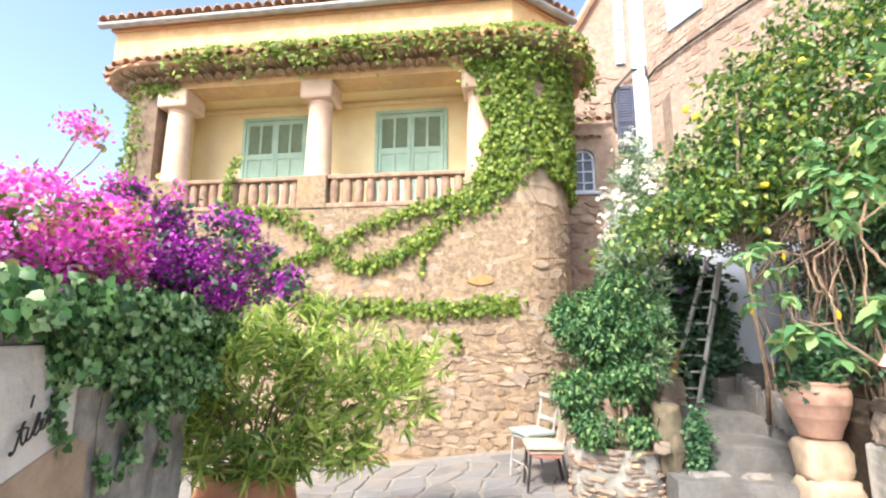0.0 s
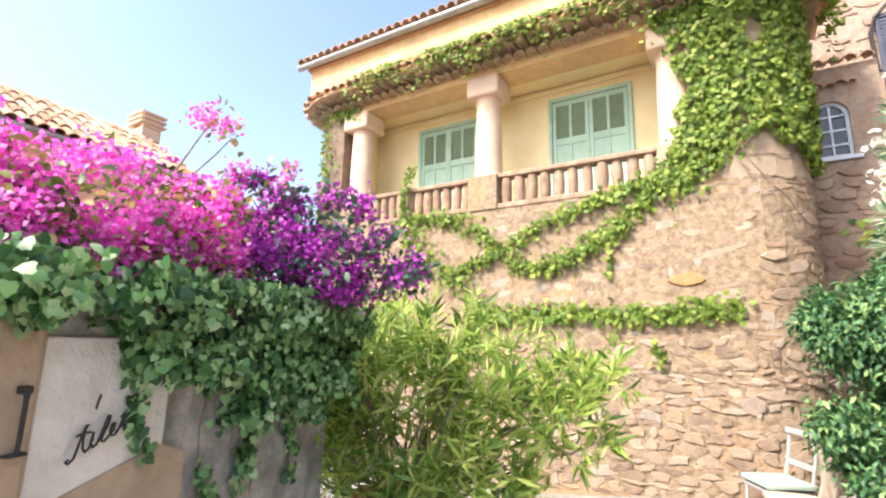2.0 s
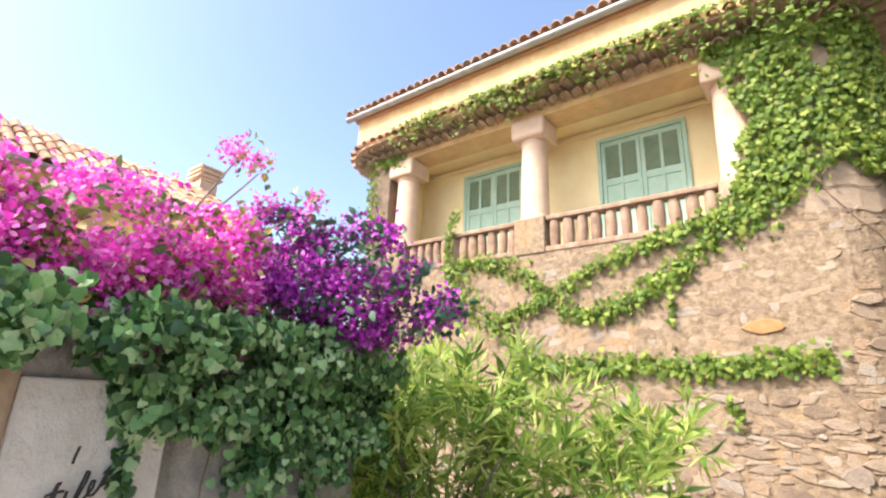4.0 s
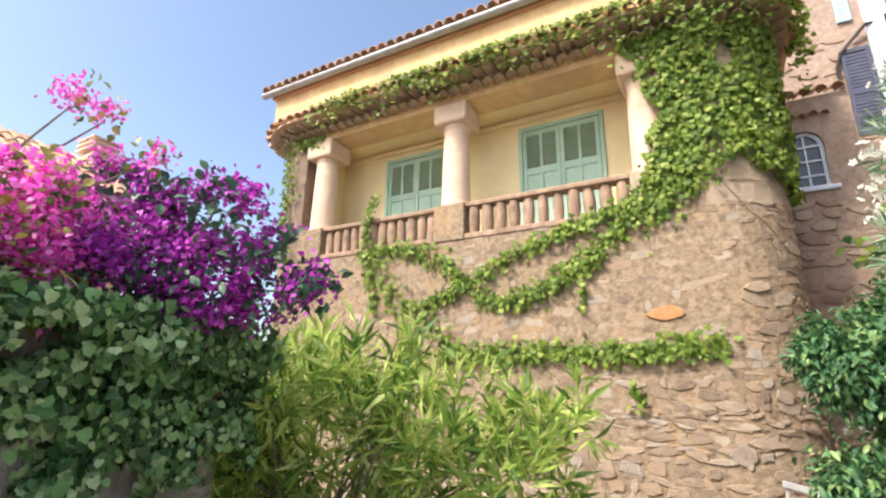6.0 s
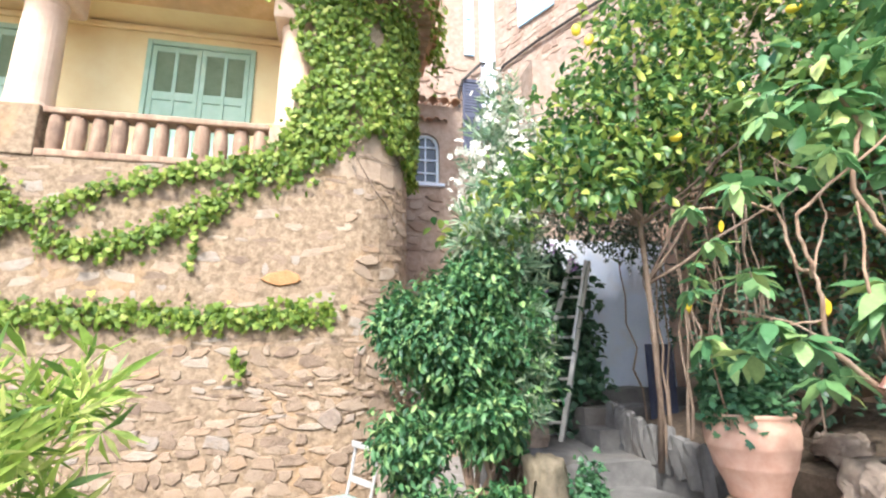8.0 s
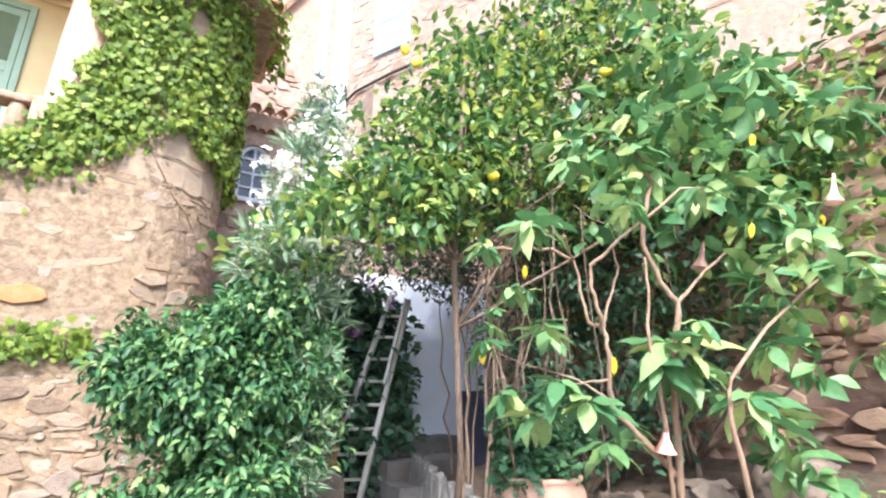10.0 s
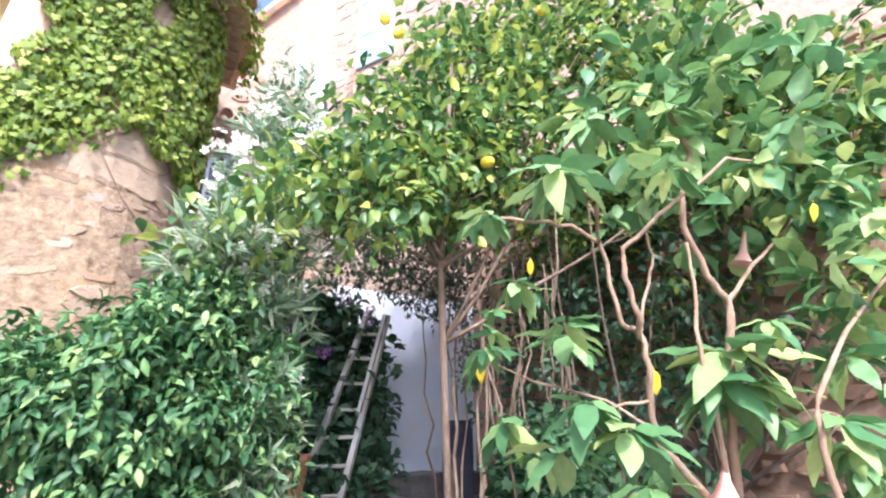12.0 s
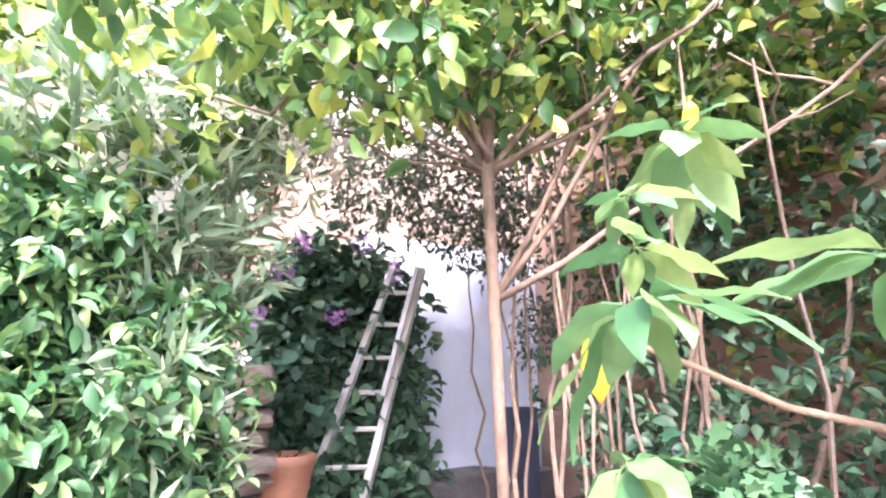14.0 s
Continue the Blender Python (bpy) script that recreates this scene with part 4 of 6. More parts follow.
# folding chairs
def chair(at, turn, frame_mat, cushion, label, back=0.42, h=0.45):
    th = thing("chair", at, label, "chair", "old chairs by the wall")
    th.rotation_euler = (0, 0, turn)
    w, d = 0.38, 0.36
    bm = bmesh.new()
    box(bm, (-w / 2, -d / 2, h - 0.03), (w / 2, d / 2, h), 0.01)
    part("seat", bm, frame_mat, th)
    for x in (-w / 2 + 0.02, w / 2 - 0.02):
        leg_mat = M_IRON if frame_mat == M_WOOD else frame_mat
        for y0, y1 in ((-d / 2 + 0.02, -d / 2 - 0.02), (d / 2 - 0.02, d / 2 + 0.05)):
            bm = bmesh.new()
            tube(bm, [(x, y0, h - 0.02), (x, y1, 0)], 0.015, 6)
            part("leg", bm, leg_mat, th)
        bm = bmesh.new()
        tube(bm, [(x, d / 2 - 0.02, h), (x, d / 2 + 0.03, h + back * 0.5), (x * 0.95, d / 2 + 0.06, h + back)], 0.014, 6)
        part("back_post", bm, frame_mat, th)
    for z in (0.17, back - 0.01):
        bm = bmesh.new()
        box(bm, (-w / 2 + 0.02, d / 2 + 0.02, h + z - 0.025), (w / 2 - 0.02, d / 2 + 0.04, h + z + 0.02), 0.005)
        part("slat", bm, frame_mat, th)
    bm = bmesh.new()
    tube(bm, [(-w / 2 + 0.02, -d / 2, 0.17), (w / 2 - 0.02, -d / 2, 0.17)], 0.01, 6)
    part("stretcher", bm, frame_mat, th)
    cu = thing("cushion", Vector(at) + Vector((0, 0, h + 0.002)), "faded mint green seat cushion on a chair" if cushion == M_CUSHG else "cream cloth seat cushion on a chair", "cushion")
    cu.rotation_euler = (0, 0, turn)
    bm = bmesh.new()
    bmesh.ops.create_cube(bm, size=1)
    bmesh.ops.subdivide_edges(bm, edges=bm.edges[:], cuts=6, use_grid_fill=True)
    for v in bm.verts:
        e = v.co * 2
        puff = (1 - abs(e.x) ** 4) * (1 - abs(e.y) ** 4)
        v.co = Vector((v.co.x * 0.42, v.co.y * 0.40, 0.035 + v.co.z * (0.03 + 0.05 * puff)))
    part("pad", bm, cushion, cu, smooth=True)
    return th


chair((0.18, 6.05, rise(0.18, 6.05) - 0.005), radians(-62), M_CHAIRWHITE, M_CUSHG, "white wooden chair with slatted back by the wall", 0.44, 0.46)
old = chair((0.28, 5.62, rise(0.28, 5.62) - 0.005), radians(-84), M_WOOD, M_CUSHC, "old grey folding chair beside the stone planter", 0.40, 0.40)
bm = bmesh.new()
box(bm, (-0.15, 0.185, 0.42), (0.15, 0.205, 0.80), 0.006)
part("back_board", bm, M_WOOD, old)
bm = bmesh.new()
box(bm, (-0.18, -0.17, 0.33), (0.18, 0.17, 0.368), 0.01)
part("apron", bm, M_RED, old, "worn red cloth under the seat")

# ladder
ladder = thing("ladder", (0, 0, 0), "grey two-part ladder leaning beside the white wall", "ladder")
LFR, LTR = Vector((2.19, 6.55, 0.90)), Vector((2.57, 6.50, 2.60))
LFL, LTL = Vector((1.85, 6.60, 0.90)), Vector((2.40, 6.55, 2.60))
for a, b in ((LFR, LTR), (LFL, LTL)):
    bm = bmesh.new()
    tube(bm, [a, b], [0.032, 0.026], 4)
    part("rail", bm, M_LADDER, ladder)
bm = bmesh.new()
tube(bm, [LFR.lerp(LTR, 0.55) + Vector((-0.05, -0.03, 0)), LTR + Vector((-0.04, -0.02, 0.0))], 0.02, 4)
part("upper_rail", bm, M_LADDER, ladder)
for i in range(8):
    t = 0.10 + i * 0.115
    bm = bmesh.new()
    tube(bm, [LFL.lerp(LTL, t), LFR.lerp(LTR, t)], 0.014, 6)
    part("rung", bm, M_LADDER, ladder)
bm = bmesh.new()
tube(bm, [LTL, LTL + Vector((0.0, 0, 0.06)), LTL + Vector((0.05, 0, 0.08)), LTL + Vector((0.07, 0, 0.04))], 0.014, 6)
part("hook", bm, M_LADDER, ladder)
board = thing("dark_board", (3.12, 6.35, 1.03), "dark board standing against the steps", "board")
bm = bmesh.new()
box(bm, (-0.10, -0.03, 0), (0.16, 0.03, 0.75), 0.008)
part("board", bm, M_DARKBLUE, board)


# ------------------------------------------------------------------ plants
def sprays(rng, P, O, per, L, out=0.7, droop=0.0, spread=0.03):
    """Leaves round each place, pointing outwards from the spray; returns places, ways, facings, lengths."""
    n = len(P) * per
    idx = np.repeat(np.arange(len(P)), per)
    D = rand_dirs(rng, n) + out * O[idx] + np.array([0, 0, -droop])
    D /= np.linalg.norm(D, axis=1, keepdims=True)
    N = rand_dirs(rng, n) * 0.6 + np.array([0, 0, 0.8]) + 0.3 * O[idx]
    return P[idx] + rng.normal(size=(n, 3)) * spread, D, N, L * rng.uniform(0.6, 1.2, n)


def limbs(bm, base, tips, r0, seed, n=6, amp=0.06, segs=6):
    for i, tip in enumerate(tips):
        tube(bm, wavy(base, tip, n, amp, seed + i), taper(r0, r0 * 0.3, n), segs)


def plant(name, at, label, category="shrub"):
    return thing(name, at, label, category)


# bougainvillea over the garden wall
def bougainvillea():
    rng = np.random.default_rng(21)
    for mat, lumps, label, nspray, leafy_n in (
        (L_BRACT, [(-2.13, 1.29, 2.06, 0.39, 0.49, 0.27), (-2.08, 1.72, 2.10, 0.30, 0.37, 0.26), (-2.16, 2.10, 2.14, 0.30, 0.33, 0.24), (-1.90, 2.05, 1.93, 0.12, 0.22, 0.16), (-1.88, 1.56, 1.95, 0.13, 0.32, 0.17), (-1.87, 1.24, 1.95, 0.15, 0.32, 0.16), (-2.56, 0.65, 2.02, 0.54, 0.65, 0.29), (-2.34, 2.40, 2.30, 0.15, 0.14, 0.12), (-2.52, 2.46, 2.92, 0.12, 0.13, 0.07), (-2.40, 2.48, 2.78, 0.07, 0.08, 0.07), (-2.32, 2.50, 2.62, 0.05, 0.06, 0.09), (-1.93, 2.48, 2.50, 0.05, 0.05, 0.06), (-2.0, 2.2, 2.28, 0.12, 0.14, 0.09)],
         "magenta bougainvillea in full bloom over the garden wall", 4300, 4800),
        # shaded end of the bougainvillea, its shade given by the bract colour
        (L_BRACT_SHADED, [(-2.12, 2.58, 2.13, 0.30, 0.28, 0.25), (-1.90, 2.74, 2.04, 0.24, 0.26, 0.24), (-1.50, 2.78, 2.15, 0.07, 0.09, 0.08), (-2.30, 2.58, 2.46, 0.12, 0.12, 0.12), (-1.68, 2.62, 2.30, 0.17, 0.13, 0.09), (-2.03, 2.40, 1.99, 0.16, 0.16, 0.16), (-1.62, 2.86, 1.99, 0.12, 0.14, 0.10), (-1.40, 2.84, 2.02, 0.10, 0.10, 0.07), (-2.02, 2.60, 2.40, 0.10, 0.10, 0.08)],
         "shaded end of the magenta bougainvillea over the garden wall, its shade coloured deep purple", 1700, 2600)):
        th = plant("bougainvillea", lumps[0][:2] + (0.0,), label)
        off = np.array(lumps[0][:2] + (0.0,))
        c = np.array(lumps)
        c[:, :3] -= off
        base = Vector((c[1][0] - 0.2, c[1][1], 1.72))
        for k, r in enumerate(c):
            bm = bmesh.new()
            limbs(bm, base, [Vector(r[:3])], 0.012, 40 + len(c) + k, 8, 0.08)
            part("stem", bm, M_BARK, th)
        P, O = blob_points(rng, leafy_n // 2, c, 0.42)
        keep = np.array([noise.noise(Vector(p) * 5.5) + 0.3 * rng.random() > 0.0 for p in P])
        P, O = P[keep], O[keep]
        # the shaded end takes darker leaves as well
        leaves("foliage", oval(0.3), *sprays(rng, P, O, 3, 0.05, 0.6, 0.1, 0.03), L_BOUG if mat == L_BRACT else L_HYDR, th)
        P, O = blob_points(rng, nspray, c, 0.62)
        keep = np.array([noise.noise(Vector(p) * 5.5) + 0.25 * rng.random() > 0.10 for p in P])
        P, O = P[keep], O[keep]
        n = len(P) * 14
        idx = np.repeat(np.arange(len(P)), 14)
        D = rand_dirs(rng, n) + 0.5 * O[idx]
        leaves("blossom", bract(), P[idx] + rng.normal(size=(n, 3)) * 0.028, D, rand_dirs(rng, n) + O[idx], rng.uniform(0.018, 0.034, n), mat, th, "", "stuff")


# ivy on the garden wall
def ivy():
    rng = np.random.default_rng(5)
    th = plant("ivy", SW @ Vector((0.6, 0.05, 0)), "dark glossy ivy hanging over the garden wall", "ivy")
    org = np.array(th.location)
    P, N = [], []
    w3 = np.array(SW.to_3x3())
    while len(P) < 8600:
        u, z = rng.uniform(-0.3, 1.75), rng.uniform(0.85, 1.92)
        low = 1.77 - 0.44 * min(max(u - 0.05, 0), 0.75) / 0.75 + 0.07 * math.sin(u * 13) + 0.04 * math.sin(u * 31) + 0.05 * noise.noise((u * 9, 0, 3))
        strand = min(abs(u - a - 0.03 * math.sin(z * 14 + a * 9)) for a in (0.40, 0.72, 0.98, 1.08, 1.31))
        if z < low and (strand > 0.03 or z < low - 0.30 or rng.random() < 0.5):
            continue
        if noise.noise((u * 6, z * 6, 1.0)) < -0.28:
            continue
        depth = 0.03 + 0.19 * rng.random() ** 1.6 * (1 if z > low else 0.3) + (0.16 if z > 1.72 else 0) * rng.random()
        P.append(np.array(SW @ Vector((u, depth, z))) - org)
        N.append(w3 @ np.array((rng.normal() * 0.6, 1.0, 0.4 + rng.normal() * 0.6)))
    P, N = np.array(P), np.array(N)
    D = np.array([0, 0, -1.0]) + rng.normal(size=(len(P), 3)) * 0.45
    leaves("foliage", shield(), P, D, N, rng.uniform(0.020, 0.048, len(P)), L_IVY, th)
    # leaves that lie over the crest
    n = 2600
    u = rng.uniform(-0.5, 1.8, n)
    loc = np.array([np.array(SW @ Vector((a, rng.uniform(-0.35, 0.12), 1.80 + rng.uniform(0, 0.14)))) for a in u]) - org
    leaves("crest_foliage", shield(), loc, rand_dirs(rng, n), rand_dirs(rng, n) * 0.4 + np.array([0, 0, 1]), rng.uniform(0.020, 0.044, n), L_IVY, th)
    for a in (0.40, 0.72, 0.98, 1.08, 1.31):
        bm = bmesh.new()
        tube(bm, [SW @ Vector((a + 0.03 * math.sin(z * 14 + a * 9), 0.02, z)) - th.location for z in (1.75, 1.5, 1.3, 1.1, 0.95)], 0.0028, 5)
        part("stem", bm, M_BARK, th)


def oleander(name, at, lumps, nspray, L, mat, label, seed, stems, flowers=0, per=9, width=0.085):
    """Tall stems that end in whorls of narrow leaves."""
    rng = np.random.default_rng(seed)
    th = plant(name, at, label)
    c = np.array(lumps, float)
    P, O = blob_points(rng, nspray, c, 0.45)
    r = random.Random(seed)
    for i in range(stems):
        k = r.randrange(len(P))
        b = Vector((r.uniform(-0.12, 0.12), r.uniform(-0.1, 0.1), 0.0))
        bm = bmesh.new()
        tube(bm, wavy(b, Vector(P[k]), 6, 0.05, seed + i), taper(0.012, 0.004, 6), 5)
        part("stem", bm, M_BARK, th)
    n = nspray * per
    idx = np.repeat(np.arange(nspray), per)
    ax = O[idx] * 0.7 + np.array([0, 0, 0.75])
    D = rand_dirs(rng, n) * 0.95 + ax * 0.75
    D[:, 2] -= 0.15
    Q = P[idx] - ax * (rng.random(n) * L * 0.9)[:, None]
    leaves("foliage", lance(width), Q, D, np.cross(D, rand_dirs(rng, n)) + np.array([0, 0, 0.4]), L * rng.uniform(0.65, 1.15, n), mat, th)
    if flowers:
        P2, O2 = blob_points(rng, flowers, c[c[:, 2] > 1.7], 0.93)
        keep = O2[:, 1] < 0.35
        P2, O2 = P2[keep], O2[keep]
        P2, O2 = np.vstack([P2, [(0.13, -0.42, 1.09)]]), np.vstack([O2, [(0.3, -0.9, 0.3)]])
        idx = np.repeat(np.arange(len(P2)), 13)
        n = len(idx)
        leaves("blossom", bloom(), P2[idx] + rng.normal(size=(n, 3)) * 0.045, rand_dirs(rng, n), O2[idx] + rand_dirs(rng, n) * 0.6, rng.uniform(0.045, 0.075, n), L_WHITEFL, th, "clusters of white flowers", "stuff")
    return th


def leafy_shrub(name, at, lumps, nspray, per, L, outline, mat, label, seed, trunk_tips=(), trunk_r=0.03, bark=None, flowers=0, category="shrub", droop=0.25, shell=0.5, trunk_base=(0, 0, 0)):
    rng = np.random.default_rng(seed)
    th = plant(name, at, label, category)
    c = np.array(lumps, float)
    bm = bmesh.new()
    limbs(bm, Vector(trunk_base), [Vector(t) for t in (trunk_tips or c[:, :3])], trunk_r, seed, 7, 0.05)
    part("trunk", bm, bark or M_BARK, th, smooth=True)
    P, O = blob_points(rng, nspray, c, shell)
    leaves("foliage", outline, *sprays(rng, P, O, per, L, 0.6, droop, L * 0.55), mat, th)
    if flowers:
        P2, O2 = blob_points(rng, flowers, c, 0.95)
        idx = np.repeat(np.arange(len(P2)), 6)
        n = len(idx)
        leaves("blossom", bloom(), P2[idx] + rng.normal(size=(n, 3)) * 0.03, rand_dirs(rng, n), O2[idx] + rand_dirs(rng, n) * 0.6, rng.uniform(0.03, 0.045, n), L_WHITEFL, th, "small white star flowers", "stuff")
    return th, P


bougainvillea()
ivy()
oleander("oleander", (-2.06, 3.80, 0.60), [(0.05, 0, 0.80, 0.60, 0.50, 0.52), (0.60, 0.15, 0.85, 0.55, 0.50, 0.40), (1.05, 0.2, 0.72, 0.45, 0.40, 0.32), (-0.45, -0.1, 0.60, 0.38, 0.40, 0.42), (0.3, -0.1, 1.18, 0.48, 0.40, 0.30), (0.55, -0.2, 0.40, 0.42, 0.3, 0.24), (-0.15, 0.1, 1.22, 0.32, 0.3, 0.26), (-0.30, -0.42, 0.85, 0.30, 0.26, 0.40), (1.25, 0.2, 0.95, 0.28, 0.3, 0.2), (0.25, -0.25, 0.28, 0.45, 0.28, 0.2), (-0.35, -0.25, 0.35, 0.3, 0.25, 0.22), (0.75, 0.0, 0.28, 0.3, 0.25, 0.2), (-0.30, -0.55, 0.62, 0.28, 0.25, 0.34), (-0.15, -0.5, 0.30, 0.26, 0.2, 0.2), (0.0, -0.45, 1.05, 0.25, 0.2, 0.22)],
         600, 0.172, L_OLEANDER, "bushy oleander with narrow yellow-green leaves in a terracotta pot", 31, 46, 0, 12, 0.082)
leafy_shrub("jasmine_bush", (0.98, 5.12, 0.77), [(0.0, 0.05, 1.02, 0.46, 0.40, 0.34), (-0.30, 0.0, 1.02, 0.26, 0.30, 0.26), (0.32, 0.10, 0.95, 0.24, 0.26, 0.34), (-0.02, 0.0, 1.30, 0.28, 0.26, 0.15), (-0.40, -0.05, 0.42, 0.24, 0.22, 0.16), (-0.08, 0.08, 0.64, 0.22, 0.22, 0.20), (-0.28, -0.30, 0.10, 0.18, 0.12, 0.14), (0.02, -0.14, 0.58, 0.22, 0.22, 0.22), (0.20, 0.1, 0.50, 0.18, 0.2, 0.24), (0.34, 0.05, 1.22, 0.14, 0.16, 0.16), (-0.48, 0.0, 1.08, 0.14, 0.18, 0.20), (-0.36, 0.2, 0.26, 0.20, 0.16, 0.18), (0.10, -0.30, 0.10, 0.14, 0.1, 0.10), (0.10, -0.02, 1.46, 0.20, 0.2, 0.12)],
            2900, 8, 0.062, oval(0.21), L_BUSH, "dense dark green jasmine bush in the stone planter", 41,
            [(-0.2, 0, 0.9), (0.2, 0.05, 1.0), (0.05, -0.1, 1.2), (0.3, -0.05, 0.7), (-0.05, 0.1, 1.3), (-0.4, -0.05, 0.35)], 0.022, M_PALEBARK, 9, "shrub", 0.6, 0.3, (0, 0, -0.12))
oleander("white_oleander", (1.33, 5.6, 0.75), [(0.02, 0.05, 2.45, 0.27, 0.28, 0.40), (0.08, 0.1, 2.95, 0.22, 0.25, 0.34), (0.0, -0.1, 2.0, 0.32, 0.3, 0.35), (0.30, 0.1, 2.4, 0.30, 0.3, 0.45), (0.0, -0.42, 1.0, 0.20, 0.26, 0.36), (0.0, -0.3, 1.55, 0.28, 0.3, 0.35), (-0.25, -0.5, 1.75, 0.25, 0.22, 0.22), (0.0, -0.50, 0.75, 0.13, 0.16, 0.32), (-0.04, -0.52, 1.22, 0.16, 0.18, 0.24)],
         760, 0.125, L_WOLE, "tall oleander with clusters of white flowers", 51, 30, 90)


# lemon tree over the path
LEMON = (2.45, 5.45, 0.95)
lumps = [(-0.2, -0.35, 2.35, 0.60, 0.55, 0.50), (0.35, -0.5, 2.45, 0.60, 0.55, 0.55), (0.0, -0.3, 3.0, 0.60, 0.55, 0.50), (0.65, -0.8, 3.05, 0.6, 0.55, 0.5), (-0.55, -0.3, 2.5, 0.36, 0.36, 0.36), (0.8, -0.6, 2.2, 0.5, 0.5, 0.45), (0.3, -0.2, 3.5, 0.45, 0.45, 0.40), (-0.3, -0.6, 2.05, 0.40, 0.35, 0.24), (1.15, -1.6, 2.2, 0.4, 0.5, 0.5), (-0.72, -0.65, 1.75, 0.30, 0.26, 0.20), (-0.6, -0.6, 2.0, 0.30, 0.30, 0.26), (0.95, -1.3, 2.7, 0.5, 0.5, 0.5), (0.7, -0.6, 3.7, 0.5, 0.5, 0.4), (1.2, -1.0, 3.5, 0.5, 0.5, 0.5), (-0.95, -0.6, 1.95, 0.30, 0.24, 0.16), (-1.15, -0.75, 1.72, 0.22, 0.20, 0.13), (-1.35, -0.35, 1.55, 0.28, 0.24, 0.18), (-1.1, -0.2, 1.9, 0.28, 0.28, 0.2)]
lemon, LP = leafy_shrub("lemon_tree", LEMON, lumps, 1950, 7, 0.086, oval(0.26), L_LEMON, "lemon tree with glossy leaves and yellow fruit beside the steps", 61, [(-0.22, -0.5, 3.2)], 0.012, M_BARK, 0, "tree", 0.2, 0.35, (-0.22, -0.5, 3.0))
bm = bmesh.new()
tube(bm, [(0.0, 0.0, -0.1), (-0.02, -0.1, 0.4), (-0.16, -0.3, 0.9), (-0.28, -0.45, 1.6), (-0.30, -0.55, 2.3), (-0.22, -0.5, 3.0)], [0.024, 0.021, 0.020, 0.019, 0.016, 0.010], 9)
part("stem", bm, M_BARK, lemon, smooth=True)
for i, (dx, dy) in enumerate(((0.06, -0.02), (0.12, 0.03), (0.2, -0.05), (0.28, 0.02))):
    bm = bmesh.new()
    tube(bm, wavy((dx, dy, -0.1), (dx - 0.18 + 0.06 * i, dy - 0.2, 1.1 + 0.2 * i), 8, 0.03, i + 70), taper(0.013, 0.006, 8), 6)
    part("sucker", bm, M_BARK, lemon)
STEM = [Vector(p) for p in ((-0.20, -0.34, 1.2), (-0.27, -0.43, 1.6), (-0.29, -0.5, 2.0), (-0.30, -0.55, 2.4), (-0.25, -0.52, 2.8))]
for i, l in enumerate(lumps):
    a, b = STEM[(i * 3 + 1) % 5], Vector(l[:3])
    if b.z < a.z + 0.1:
        a = STEM[1]
    mid = a.lerp(b, 0.5) + Vector((0.05 * math.sin(i * 2.3), 0.06 * math.cos(i * 1.7), 0.10 - 0.05 * (i % 3)))
    bm = bmesh.new()
    pts = wavy(a, mid, 4, 0.03, 300 + i)[:-1] + wavy(mid, b + Vector((0, 0, 0.2)), 5, 0.05, 340 + i)
    tube(bm, pts, taper(0.013 if i < 14 else 0.006, 0.003, len(pts) - 1), 6)
    for k in range(3):
        tube(bm, wavy(pts[3 + k], pts[3 + k] + Vector((0.3 * math.sin(i + 2 * k), 0.3 * math.cos(2 * i + k), 0.2)), 4, 0.03, 380 + 3 * i + k), taper(0.006, 0.003, 4), 5)
    part("limb", bm, M_BARK, lemon, smooth=True)
bm = bmesh.new()
lathe(bm, [(0.004, -0.046), (0.012, -0.042), (0.026, -0.028), (0.033, 0), (0.027, 0.027), (0.012, 0.039), (0.004, 0.043)], 14)
fruit = part("lemon", bm, L_FRUIT, lemon, "ripe yellow lemon", smooth=True)
for i, p in enumerate([(-0.75, -0.62, 2.95), (-0.68, -0.66, 2.85), (0.15, -0.95, 3.2), (-0.2, -0.8, 2.1), (0.5, -1.15, 2.9), (0.75, -1.4, 2.4)]):
    o = fruit if i == 0 else fruit.copy()
    if i:
        scene.collection.objects.link(o)
    o.location = p
    o.rotation_euler = (0.4 * i, 0.3 * i, i)


# broad-leaved angel's trumpet shrub
def leaf_mesh(w, curl, name):
    """One broad leaf, one metre long along y, with a sunken rib."""
    bm = bmesh.new()
    prof = [0.04, 0.52, 0.86, 1.0, 0.98, 0.84, 0.52, 0.05]
    rows = []
    for j, q in enumerate(prof):
        t = j / 7
        z = -curl * t * t + 0.03 * math.sin(t * 9)
        y = 0.12 + 0.88 * t
        rows.append([bm.verts.new((x * q * w, y - 0.05 * abs(x) * q, z + (0.16 * w * q * abs(x) ** 0.7) + 0.012 * math.sin(j * 2.2 + x * 3))) for x in (-1, -0.5, 0, 0.5, 1)])
    for a, b in zip(rows, rows[1:]):
        for k in range(4):
            bm.faces.new((a[k], a[k + 1], b[k + 1], b[k]))
    a, b = bm.verts.new((-0.012, 0, 0.0)), bm.verts.new((0.012, 0, 0.0))
    bm.faces.new((a, b, rows[0][4], rows[0][0]))
    me = bpy.data.meshes.new(name)
    bm.to_mesh(me)
    bm.free()
    me.polygons.foreach_set("use_smooth", [True] * len(me.polygons))
    return me


trumpet = plant("trumpet_shrub", (2.85, 3.95, 1.05), "angel's trumpet shrub with broad pale green leaves and bare branches")
TB = Vector((2.85, 3.95, 1.05))


def R(x, y, z):
    return Vector((x, y, z)) - TB


